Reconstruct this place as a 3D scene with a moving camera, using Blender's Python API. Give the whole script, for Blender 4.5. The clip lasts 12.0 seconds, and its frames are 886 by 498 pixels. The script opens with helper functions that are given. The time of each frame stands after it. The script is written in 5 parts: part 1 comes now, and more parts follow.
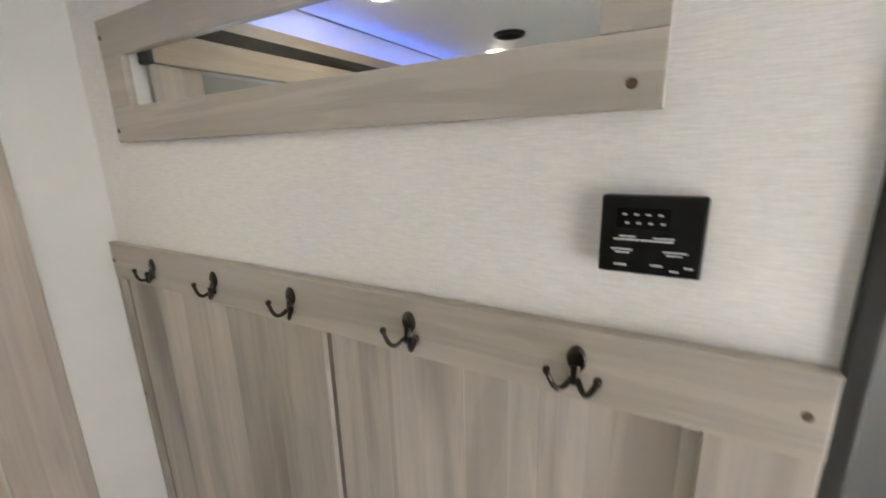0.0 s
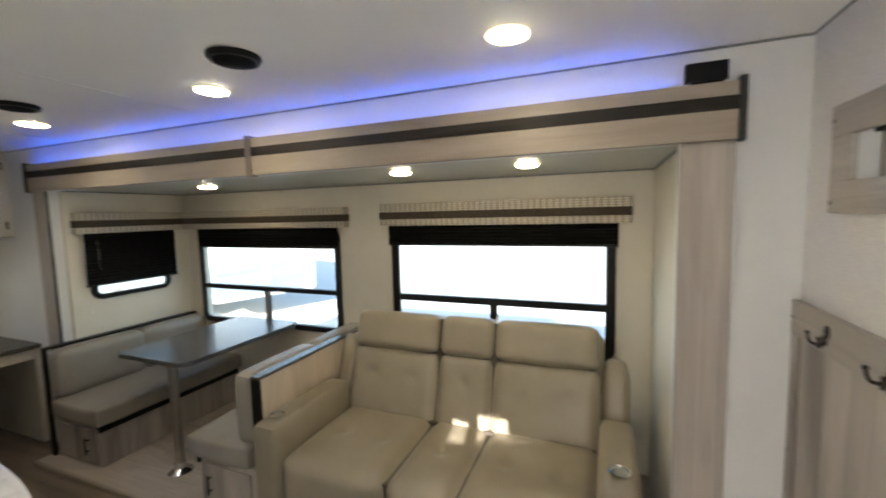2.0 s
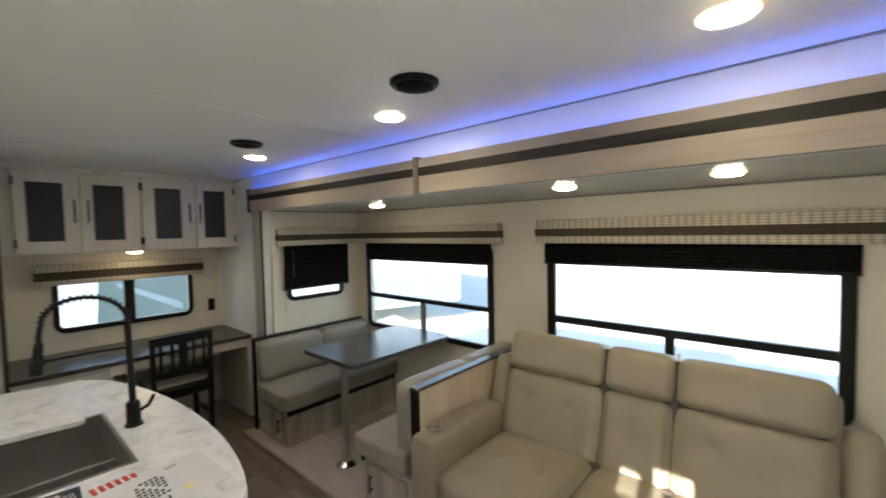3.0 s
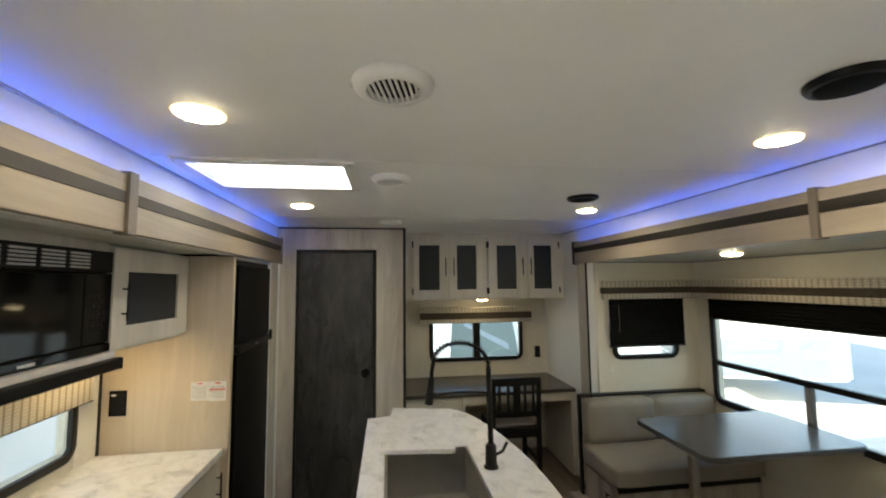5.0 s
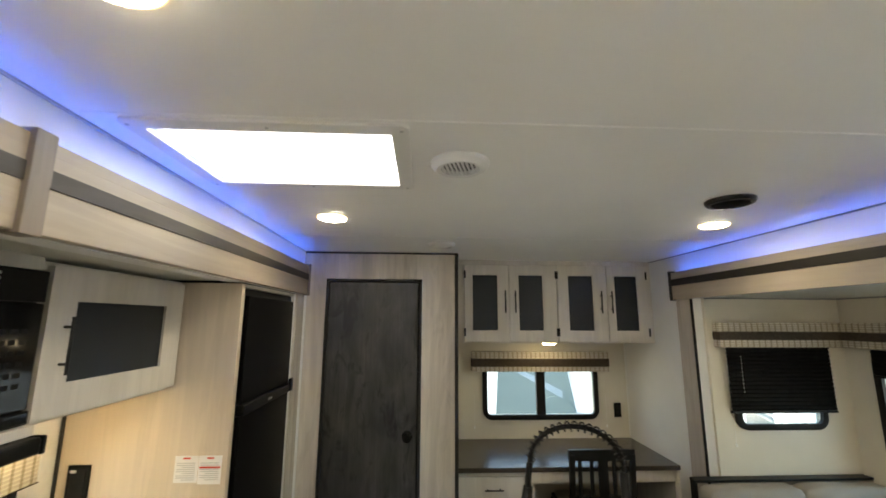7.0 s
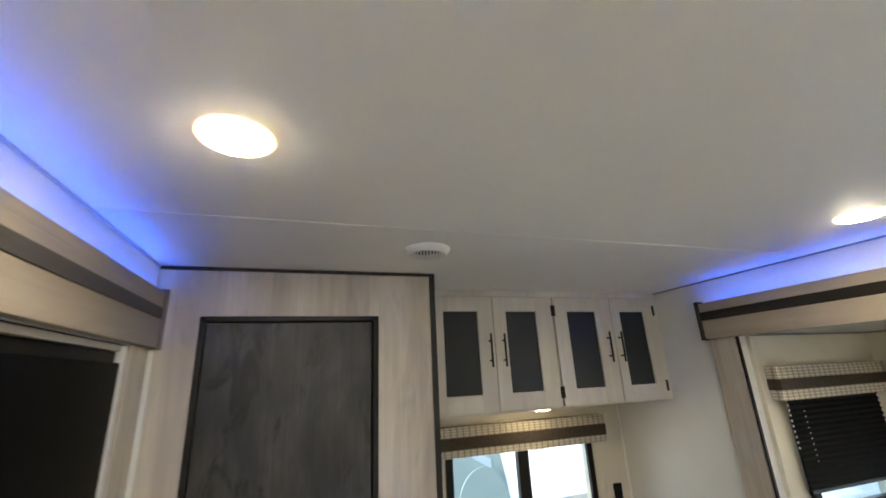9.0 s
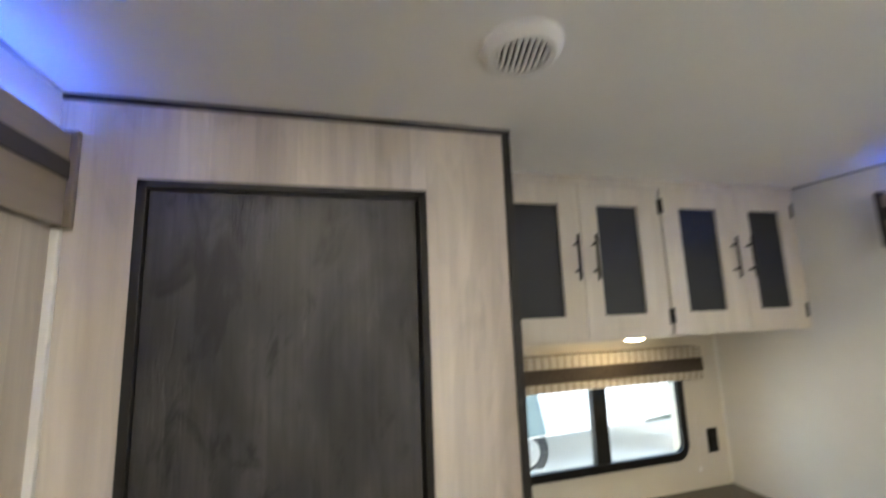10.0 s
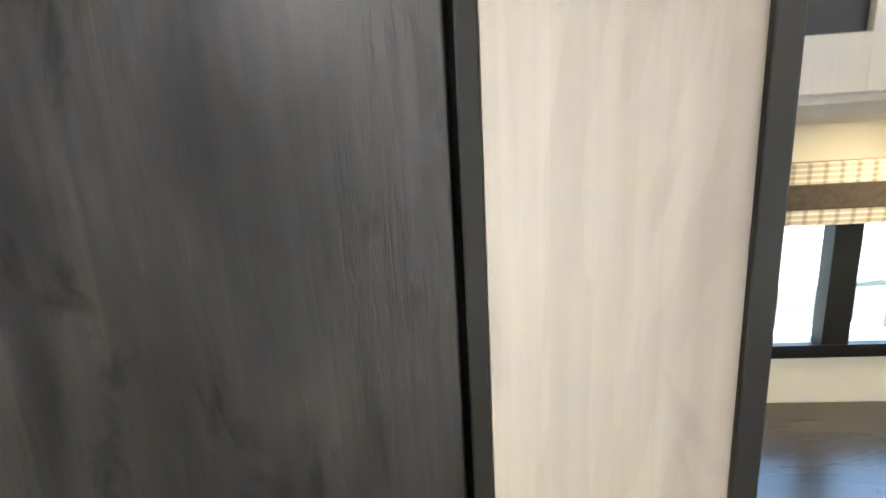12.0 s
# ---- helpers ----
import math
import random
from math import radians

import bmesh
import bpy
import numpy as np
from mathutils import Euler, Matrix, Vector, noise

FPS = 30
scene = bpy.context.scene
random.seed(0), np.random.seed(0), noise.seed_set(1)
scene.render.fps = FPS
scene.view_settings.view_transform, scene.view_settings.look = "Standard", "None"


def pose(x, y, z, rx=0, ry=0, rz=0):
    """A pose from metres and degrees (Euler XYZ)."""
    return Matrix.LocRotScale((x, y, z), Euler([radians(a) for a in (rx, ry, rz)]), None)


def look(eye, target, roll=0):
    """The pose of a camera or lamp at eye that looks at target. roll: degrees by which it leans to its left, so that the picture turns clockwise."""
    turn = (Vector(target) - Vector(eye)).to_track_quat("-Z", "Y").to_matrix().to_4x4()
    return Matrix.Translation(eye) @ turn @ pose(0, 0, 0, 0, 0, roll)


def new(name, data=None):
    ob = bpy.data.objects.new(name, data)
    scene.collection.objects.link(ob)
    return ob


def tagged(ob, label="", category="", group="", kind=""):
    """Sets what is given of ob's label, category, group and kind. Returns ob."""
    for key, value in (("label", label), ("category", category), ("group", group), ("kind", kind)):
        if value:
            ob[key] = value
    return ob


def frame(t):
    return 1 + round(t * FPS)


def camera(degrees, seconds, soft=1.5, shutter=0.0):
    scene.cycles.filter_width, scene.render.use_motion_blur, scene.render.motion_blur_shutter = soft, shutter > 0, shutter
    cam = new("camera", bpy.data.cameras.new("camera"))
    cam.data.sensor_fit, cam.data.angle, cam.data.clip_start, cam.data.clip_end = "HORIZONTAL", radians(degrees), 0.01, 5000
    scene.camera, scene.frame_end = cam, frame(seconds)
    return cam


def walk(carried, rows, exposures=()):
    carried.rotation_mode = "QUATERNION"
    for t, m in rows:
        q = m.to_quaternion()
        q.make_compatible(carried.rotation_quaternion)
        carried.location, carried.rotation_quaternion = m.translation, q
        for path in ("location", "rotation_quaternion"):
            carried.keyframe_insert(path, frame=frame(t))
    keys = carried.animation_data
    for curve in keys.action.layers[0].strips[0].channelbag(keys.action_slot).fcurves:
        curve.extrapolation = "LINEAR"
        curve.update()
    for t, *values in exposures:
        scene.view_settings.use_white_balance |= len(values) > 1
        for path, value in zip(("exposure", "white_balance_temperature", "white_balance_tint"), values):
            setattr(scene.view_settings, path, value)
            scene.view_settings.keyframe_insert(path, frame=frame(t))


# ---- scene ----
cam = camera(94.8, 12.0, 1.7, 0.4)
PATH = [
    (0, (0.019, 0.023, 1.519), (-0.949, 1.706, 1.04), -1.6),
    (0.5, (0.021, 0.127, 1.53), (-1.364, 1.54, 1.238), 0.5),
    (1, (0.068, 0.151, 1.541), (-1.823, 0.759, 1.304), 0.2),
    (1.5, (0.154, 0.098, 1.543), (-1.813, -0.131, 1.264), -0.7),
    (2, (0.188, -0.008, 1.58), (-1.662, -0.748, 1.403), -1.4),
    (2.5, (0.178, -0.098, 1.582), (-1.525, -1.138, 1.445), -1.4),
    (3, (0.158, -0.138, 1.595), (-1.343, -1.457, 1.505), -1.2),
    (3.5, (0.095, -0.14, 1.608), (-1.083, -1.756, 1.569), 0.2),
    (3.7, (0.08, -0.136, 1.61), (-0.935, -1.859, 1.564), 0.4),
    (5.3, (0.238, -0.391, 1.654), (0.032, -2.36, 1.938), -0.2),
    (5.5, (0.237, -0.417, 1.685), (0.054, -2.369, 2.08), 0.2),
    (6, (0.222, -0.539, 1.708), (0.111, -2.474, 2.203), 0.4),
    (6.5, (0.222, -0.746, 1.663), (0.185, -2.708, 2.048), 0.4),
    (7.4, (0.415, -1.165, 1.645), (0.245, -3.13, 1.98), 0.0),
    (8.3, (0.497, -1.629, 1.626), (0.202, -3.585, 1.922), -0.4),
    (8.5, (0.524, -1.737, 1.624), (0.118, -3.653, 2.028), 0.1),
    (9, (0.569, -2.017, 1.675), (-0.045, -3.826, 2.266), -2.8),
    (9.5, (0.532, -2.33, 1.69), (-0.237, -4.075, 2.295), -1.9),
    (10, (0.528, -2.657, 1.614), (0.007, -4.565, 1.913), -2.1),
    (10.5, (0.553, -2.898, 1.488), (0.28, -4.873, 1.333), -4.9),
    (11, (0.458, -3.076, 1.442), (0.371, -5.04, 1.079), -2.4),
    (11.5, (0.384, -3.238, 1.457), (0.338, -5.214, 1.156), -3.8),
    (12, (0.322, -3.268, 1.422), (0.452, -5.228, 1.049), -3.1),
]
walk(cam, [(t, look(eye, target, roll)) for t, eye, target, roll in PATH], [
    (0, 2.5, 6200, 10), (0.5, 2.5, 6200, 10), (1, 2.22, 6450, 10), (2.5, 2.2, 6450, 10), (3.5, 2.2, 6500, 10), (5.5, 2.12, 6850, 5), (6.5, 2.32, 6850, 6), (8.5, 2.72, 6700, 7),
    (9, 2.72, 6500, 9), (9.5, 2.78, 6450, 9), (10, 3.15, 6600, 10), (10.5, 3.5, 6700, 10), (11, 3.7, 6500, 10), (12, 3.88, 6150, 8)])

# world, sun
world = bpy.data.worlds.new("sky")
scene.world = world
world.use_nodes = True
_n = world.node_tree.nodes
_sky = _n.new("ShaderNodeTexSky")
_sky.sky_type = "NISHITA"
_sky.sun_disc = False
_sky.sun_elevation = radians(22)
_sky.sun_rotation = radians(78.7)
_n["Background"].inputs["Strength"].default_value = 0.15
world.node_tree.links.new(_sky.outputs[0], _n["Background"].inputs["Color"])
sun = new("sun", bpy.data.lights.new("sun", "SUN"))
sun.data.energy, sun.data.angle, sun.data.color = 5.0, radians(0.5), (1.0, 0.94, 0.85)
sun.matrix_world = look((28.0, 5.6, 11.4), (0, 0, 0))
LAMP, LED, UNDER = 20.0, 5.6, 11.5

# ---- materials ----
def mat(name, base=(0.5, 0.5, 0.5), rough=0.5, metal=0.0, spec=0.5):
    m = bpy.data.materials.new(name)
    m.use_nodes = True
    b = m.node_tree.nodes["Principled BSDF"]
    b.inputs["Base Color"].default_value = (*base, 1)
    b.inputs["Roughness"].default_value = rough
    b.inputs["Metallic"].default_value = metal
    b.inputs["Specular IOR Level"].default_value = spec
    return m


def nodes_of(m):
    t = m.node_tree
    return t, t.nodes, t.links, t.nodes["Principled BSDF"]


def coords(m, scale, shift=True):
    """Object coordinates, stretched, moved at random from object to object."""
    t, n, l, b = nodes_of(m)
    tc, mp, oi, vm = n.new("ShaderNodeTexCoord"), n.new("ShaderNodeMapping"), n.new("ShaderNodeObjectInfo"), n.new("ShaderNodeVectorMath")
    mp.inputs["Scale"].default_value = scale
    vm.operation = "MULTIPLY_ADD"
    vm.inputs[1].default_value = (7.3, 5.1, 3.7) if shift else (0, 0, 0)
    l.new(oi.outputs["Random"], vm.inputs[0])
    l.new(tc.outputs["Object"], vm.inputs[2])
    l.new(vm.outputs[0], mp.inputs["Vector"])
    return mp.outputs[0]


def noise_node(m, vec, scale, detail=4, rough=0.55, distort=0.0):
    t, n, l, b = nodes_of(m)
    x = n.new("ShaderNodeTexNoise")
    x.inputs["Scale"].default_value, x.inputs["Detail"].default_value = scale, detail
    x.inputs["Roughness"].default_value, x.inputs["Distortion"].default_value = rough, distort
    l.new(vec, x.inputs["Vector"])
    return x.outputs["Fac"]


def ramp(m, fac, stops):
    t, n, l, b = nodes_of(m)
    r = n.new("ShaderNodeValToRGB")
    e = r.color_ramp.elements
    for i, (p, c) in enumerate(stops):
        x = e[i] if i < 2 else e.new(p)
        x.position, x.color = p, (*c, 1) if len(c) == 3 else c
    l.new(fac, r.inputs["Fac"])
    return r.outputs["Color"]


def mixc(m, fac, a, c, mode="MIX"):
    t, n, l, b = nodes_of(m)
    x = n.new("ShaderNodeMix")
    x.data_type, x.blend_type = "RGBA", mode
    if isinstance(fac, float):
        x.inputs[0].default_value = fac
    else:
        l.new(fac, x.inputs[0])
    l.new(a, x.inputs[6])
    l.new(c, x.inputs[7])
    return x.outputs[2]


def bump(m, fac, strength, dist=0.002):
    t, n, l, b = nodes_of(m)
    x = n.new("ShaderNodeBump")
    x.inputs["Strength"].default_value, x.inputs["Distance"].default_value = strength, dist
    l.new(fac, x.inputs["Height"])
    l.new(x.outputs[0], b.inputs["Normal"])


def base(m, col):
    t, n, l, b = nodes_of(m)
    l.new(col, b.inputs["Base Color"])


def wood(name, dark, mid, light, axis="z", rough=0.45, knots=0.0, contrast=1.0, bumpy=0.25, board=6.0, figure=0.16, fibre=0.14, stretch=0.12):
    """Printed or real wood with the grain along one axis: broad soft streaks, flame figure and fine fibres."""
    m = mat(name, mid, rough)
    t, n, l, b = nodes_of(m)
    a = {"x": 0, "y": 1, "z": 2}[axis]
    s1, s2, s3 = [board] * 3, [70.0] * 3, [6.0] * 3
    s1[a], s2[a], s3[a] = board * stretch, 2.6, 0.75
    broad = noise_node(m, coords(m, s1), 1.0, 3, 0.55, 0.5)
    fine = noise_node(m, coords(m, s2), 1.0, 4, 0.6, 0.4)
    fig = noise_node(m, coords(m, s3), 1.0, 4, 0.5, 0.8)
    mul, sn = n.new("ShaderNodeMath"), n.new("ShaderNodeMath")
    mul.operation, sn.operation = "MULTIPLY", "SINE"
    mul.inputs[1].default_value = 34.0
    l.new(fig, mul.inputs[0])
    l.new(mul.outputs[0], sn.inputs[0])
    c = ramp(m, broad, [(0.5 - 0.2 / contrast, dark), (0.5 + 0.2 / contrast, light), (0.5, mid)])
    g = ramp(m, sn.outputs[0], [(0.0, (1 - figure,) * 3), (0.85, (1.03, 1.03, 1.03)), (0.25, (1.0, 1.0, 1.0))])
    c = mixc(m, 0.55, c, g, "MULTIPLY")
    f = ramp(m, fine, [(0.28, (1 - fibre,) * 3), (0.60, (1.02, 1.02, 1.02))])
    c = mixc(m, 0.7, c, f, "MULTIPLY")
    if knots:
        s4 = [8.0] * 3
        s4[a] = 3.4
        k = noise_node(m, coords(m, s4), 1.0, 4, 0.5, 1.2)
        kc = ramp(m, k, [(0.62, (1, 1, 1)), (0.74, (1 - knots,) * 3)])
        c = mixc(m, 1.0, c, kc, "MULTIPLY")
    base(m, c)
    bump(m, fine, bumpy, 0.001)
    return m


def plank_tone(m, width, spread):
    """Steps of tone from printed board to printed board, upright."""
    t, n, l, b = nodes_of(m)
    tc, sep, add, div, low, wn = (n.new(k) for k in ("ShaderNodeTexCoord", "ShaderNodeSeparateXYZ", "ShaderNodeMath", "ShaderNodeMath", "ShaderNodeMath", "ShaderNodeTexWhiteNoise"))
    l.new(tc.outputs["Object"], sep.inputs[0])
    l.new(sep.outputs[0], add.inputs[0])
    l.new(sep.outputs[1], add.inputs[1])
    div.operation, low.operation, wn.noise_dimensions = "DIVIDE", "FLOOR", "1D"
    div.inputs[1].default_value = width
    l.new(add.outputs[0], div.inputs[0])
    l.new(div.outputs[0], low.inputs[0])
    l.new(low.outputs[0], wn.inputs["W"])
    c = b.inputs["Base Color"].links[0].from_socket
    base(m, mixc(m, 1.0, c, ramp(m, wn.outputs["Value"], [(0.0, (1 - spread, 1 - 1.05 * spread, 1 - 1.1 * spread)), (1.0, (1.04, 1.04, 1.04))]), "MULTIPLY"))


def mottled(name, c1, c2, scale, rough, spec=0.5, metal=0.0, bscale=None, bstr=0.2, bdist=0.001):
    m = mat(name, c1, rough, metal, spec)
    v = coords(m, (1, 1, 1))
    base(m, ramp(m, noise_node(m, v, scale, 5), [(0.3, c1), (0.7, c2)]))
    bump(m, noise_node(m, v, bscale or scale * 8, 3), bstr, bdist)
    return m


WOOD_PALE = wood("pale_wood_panel", (0.48, 0.425, 0.365), (0.575, 0.52, 0.45), (0.655, 0.60, 0.525), "z", 0.42, contrast=1.35, board=7, figure=0.11, bumpy=0.12, fibre=0.10, knots=0.14)
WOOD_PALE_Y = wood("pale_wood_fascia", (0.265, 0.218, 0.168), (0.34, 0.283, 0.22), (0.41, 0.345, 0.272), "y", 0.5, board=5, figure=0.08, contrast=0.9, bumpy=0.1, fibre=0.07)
WOOD_PALE_X = wood("pale_wood_rail", (0.34, 0.304, 0.26), (0.40, 0.36, 0.31), (0.46, 0.42, 0.365), "x", 0.5, board=8, figure=0.15)
WOOD_GREY = wood("greige_wood_panel", (0.25, 0.215, 0.18), (0.44, 0.395, 0.35), (0.53, 0.485, 0.435), "z", 0.5, contrast=1.3, board=5, figure=0.14)
WOOD_POST = wood("grey_wood_post", (0.36, 0.315, 0.275), (0.43, 0.38, 0.335), (0.50, 0.45, 0.40), "z", 0.55, contrast=1.2, board=6, figure=0.08)
WOOD_WARM = wood("warm_maple_panel", (0.50, 0.41, 0.31), (0.58, 0.49, 0.38), (0.66, 0.56, 0.44), "z", 0.45, board=4, figure=0.07, contrast=0.8, bumpy=0.08, fibre=0.05)
WOOD_STRIPE = wood("dark_stripe", (0.018, 0.015, 0.013), (0.028, 0.024, 0.02), (0.045, 0.038, 0.033), "y", 0.5)
WOOD_STRIPE_L = wood("grey_brown_stripe", (0.055, 0.049, 0.044), (0.075, 0.067, 0.059), (0.10, 0.088, 0.078), "y", 0.5)
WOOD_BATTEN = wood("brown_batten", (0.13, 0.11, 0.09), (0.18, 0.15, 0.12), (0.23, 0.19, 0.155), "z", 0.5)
WOOD_DOOR = wood("charcoal_wood_door", (0.032, 0.0317, 0.0312), (0.049, 0.0484, 0.0473), (0.071, 0.0697, 0.0675), "z", 0.34, knots=0.72, contrast=1.5, bumpy=0.45, board=7, figure=0.10, stretch=0.4)
WOOD_TRIM = wood("dark_trim", (0.020, 0.0195, 0.0185), (0.033, 0.032, 0.030), (0.055, 0.053, 0.050), "z", 0.45)
WOOD_DESK = wood("dark_desk_top", (0.040, 0.033, 0.028), (0.060, 0.050, 0.043), (0.085, 0.071, 0.062), "x", 0.27, board=5, bumpy=0.10)
WOOD_DESK.node_tree.nodes["Principled BSDF"].inputs["Specular IOR Level"].default_value = 1.0
WOOD_CAB = wood("whitewashed_cabinet", (0.50, 0.46, 0.40), (0.58, 0.54, 0.475), (0.63, 0.59, 0.52), "z", 0.5, board=5, figure=0.06, contrast=0.8, bumpy=0.08, fibre=0.05)
WOOD_BLACK = mottled("black_painted_wood", (0.005, 0.0047, 0.0045), (0.009, 0.0085, 0.008), 20, 0.4, spec=0.2)
for _m, _s in ((WOOD_STRIPE, 0.15), (WOOD_STRIPE_L, 0.25), (WOOD_TRIM, 0.25)):
    _m.node_tree.nodes["Principled BSDF"].inputs["Specular IOR Level"].default_value = _s
PLANK = wood("brown_floor_plank", (0.13, 0.10, 0.075), (0.21, 0.165, 0.125), (0.29, 0.235, 0.18), "y", 0.45, knots=0.3, contrast=1.4)
PLANK_LIGHT = wood("pale_floor_plank", (0.40, 0.34, 0.28), (0.50, 0.43, 0.36), (0.58, 0.51, 0.43), "y", 0.5)



for _m in (WOOD_GREY, WOOD_PALE_X):
    _m.node_tree.nodes["Principled BSDF"].inputs["Roughness"].default_value = 0.40
    _m.node_tree.nodes["Principled BSDF"].inputs["Specular IOR Level"].default_value = 0.7
plank_tone(WOOD_PALE, 0.088, 0.13)
plank_tone(WOOD_GREY, 0.075, 0.20)
plank_tone(WOOD_POST, 0.060, 0.10)


def worn_door():
    """Dark smears, fine streaks and patches of wire-brushed grain over the charcoal print."""
    m = WOOD_DOOR
    t, n, l, b = nodes_of(m)
    b.inputs["Specular IOR Level"].default_value = 0.5
    b.inputs["Roughness"].default_value = 0.42
    c = b.inputs["Base Color"].links[0].from_socket
    cloud = noise_node(m, coords(m, (6.5, 6.5, 1.3)), 1.0, 5, 0.6, 0.6)
    c = mixc(m, 1.0, c, ramp(m, cloud, [(0.34, (0.74, 0.74, 0.76)), (0.66, (1.16, 1.15, 1.13))]), "MULTIPLY")
    streak = noise_node(m, coords(m, (95, 95, 2.2)), 1.0, 5, 0.62, 0.5)
    c = mixc(m, 0.7, c, ramp(m, streak, [(0.34, (0.80, 0.80, 0.81)), (0.64, (1.20, 1.19, 1.17))]), "MULTIPLY")
    smear = noise_node(m, coords(m, (13, 13, 4.2)), 1.0, 5, 0.6, 0.9)
    c = mixc(m, 1.0, c, ramp(m, smear, [(0.565, (1, 1, 1)), (0.66, (0.38, 0.38, 0.40))]), "MULTIPLY")
    chalk = noise_node(m, coords(m, (42, 42, 5.0)), 1.0, 5, 0.66, 0.6)
    c = mixc(m, 1.0, c, ramp(m, chalk, [(0.62, (1, 1, 1)), (0.76, (1.55, 1.54, 1.52))]), "MULTIPLY")
    base(m, c)
    pit = noise_node(m, coords(m, (95, 95, 11)), 1.0, 4, 0.62, 0.9)
    where = ramp(m, noise_node(m, coords(m, (4.5, 4.5, 1.3)), 1.0, 2), [(0.50, (0.0, 0.0, 0.0)), (0.62, (1, 1, 1))])
    cut = ramp(m, pit, [(0.40, (0, 0, 0)), (0.52, (1, 1, 1))])
    flat = ramp(m, pit, [(0.0, (1, 1, 1)), (1.0, (1, 1, 1))])
    bump(m, mixc(m, where, flat, cut), 0.45, 0.0014)


worn_door()


def linen():
    m = mat("linen_wallpaper", (0.70, 0.64, 0.55), 0.46, spec=0.7)
    h = noise_node(m, coords(m, (30, 30, 330)), 1.0, 4, 0.75, 0.4)
    v = noise_node(m, coords(m, (420, 420, 40)), 1.0, 2, 0.6)
    big = noise_node(m, coords(m, (3, 3, 3)), 1.0, 2)
    c = ramp(m, h, [(0.34, (0.64, 0.622, 0.598)), (0.66, (0.81, 0.792, 0.768))])
    c = mixc(m, 0.22, c, ramp(m, v, [(0.35, (0.67, 0.652, 0.628)), (0.65, (0.80, 0.782, 0.758))]))
    c = mixc(m, 0.6, c, ramp(m, big, [(0.3, (0.95, 0.95, 0.94)), (0.7, (1, 1, 1))]), "MULTIPLY")
    base(m, c)
    bump(m, h, 0.5, 0.0012)
    return m


LINEN = linen()
WALL = mottled("cream_wall_board", (0.63, 0.592, 0.505), (0.68, 0.642, 0.552), 3, 0.6, 0.3, bscale=160, bstr=0.12)
WALL_W = mottled("white_wall_board", (0.66, 0.66, 0.65), (0.71, 0.71, 0.70), 3, 0.55, 0.3, bscale=160, bstr=0.1)
CEIL = mottled("white_ceiling_board", (0.84, 0.84, 0.81), (0.88, 0.88, 0.855), 2.5, 0.50, 0.5, bscale=220, bstr=0.10)
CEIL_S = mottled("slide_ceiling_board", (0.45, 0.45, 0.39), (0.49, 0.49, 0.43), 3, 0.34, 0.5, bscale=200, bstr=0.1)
WHITE_P = mottled("white_plastic", (0.74, 0.735, 0.71), (0.78, 0.775, 0.75), 9, 0.4)
LEATHER = mottled("taupe_leather", (0.256, 0.222, 0.162), (0.298, 0.259, 0.192), 6, 0.42, 0.45, bscale=420, bstr=0.22, bdist=0.0008)
LEATHER_G = mottled("grey_taupe_vinyl", (0.27, 0.245, 0.205), (0.31, 0.282, 0.24), 6, 0.45, 0.4, bscale=420, bstr=0.22, bdist=0.0008)
PIPING = mottled("dark_brown_seam_crease", (0.07, 0.058, 0.045), (0.10, 0.083, 0.065), 20, 0.6)
BLACK = mottled("black_plastic", (0.004, 0.004, 0.004), (0.007, 0.007, 0.0068), 30, 0.38, spec=0.2)
BLACK_F = mottled("black_window_frame", (0.007, 0.007, 0.0068), (0.013, 0.0125, 0.012), 12, 0.45, spec=0.22)
BLACK_M = mottled("matt_black_metal", (0.005, 0.0048, 0.0046), (0.009, 0.0085, 0.008), 40, 0.42, spec=0.25)
BRONZE = mottled("black_bronze_hook", (0.030, 0.025, 0.021), (0.055, 0.047, 0.040), 60, 0.28, metal=0.9)
SHADE = mottled("black_blind_fabric", (0.004, 0.004, 0.004), (0.007, 0.007, 0.0068), 18, 0.8, 0.12, bscale=300)
GLOSS_B = mottled("black_glass", (0.005, 0.005, 0.005), (0.008, 0.008, 0.008), 3, 0.07, 0.20, bstr=0.0)
FRIDGE = mottled("black_fridge_panel", (0.003, 0.003, 0.0034), (0.005, 0.005, 0.0055), 4, 0.38, 0.07, bscale=300, bstr=0.1)
SMOKED = mottled("smoked_grey_cabinet_glass", (0.013, 0.0165, 0.021), (0.018, 0.022, 0.027), 4, 0.42, 0.35, bstr=0.02)
CHROME = mottled("chrome", (0.62, 0.62, 0.61), (0.70, 0.70, 0.69), 20, 0.14, metal=1.0, bstr=0.03)
STEEL = mottled("brushed_steel", (0.50, 0.485, 0.46), (0.58, 0.565, 0.54), 14, 0.34, metal=1.0, bscale=200, bstr=0.1)
POLE = mottled("satin_steel_pole", (0.42, 0.40, 0.37), (0.50, 0.48, 0.45), 20, 0.28, metal=1.0, bstr=0.05)
PAPER = mottled("white_paper", (0.74, 0.73, 0.71), (0.80, 0.79, 0.77), 6, 0.6, 0.3, bscale=60, bstr=0.15)
INK = mottled("black_print", (0.02, 0.02, 0.02), (0.035, 0.035, 0.035), 50, 0.5, bstr=0.0)
INK_R = mottled("red_print", (0.60, 0.05, 0.03), (0.68, 0.08, 0.05), 50, 0.5, bstr=0.0)
INK_G = mottled("grey_print", (0.42, 0.42, 0.41), (0.50, 0.50, 0.49), 50, 0.5, bstr=0.0)
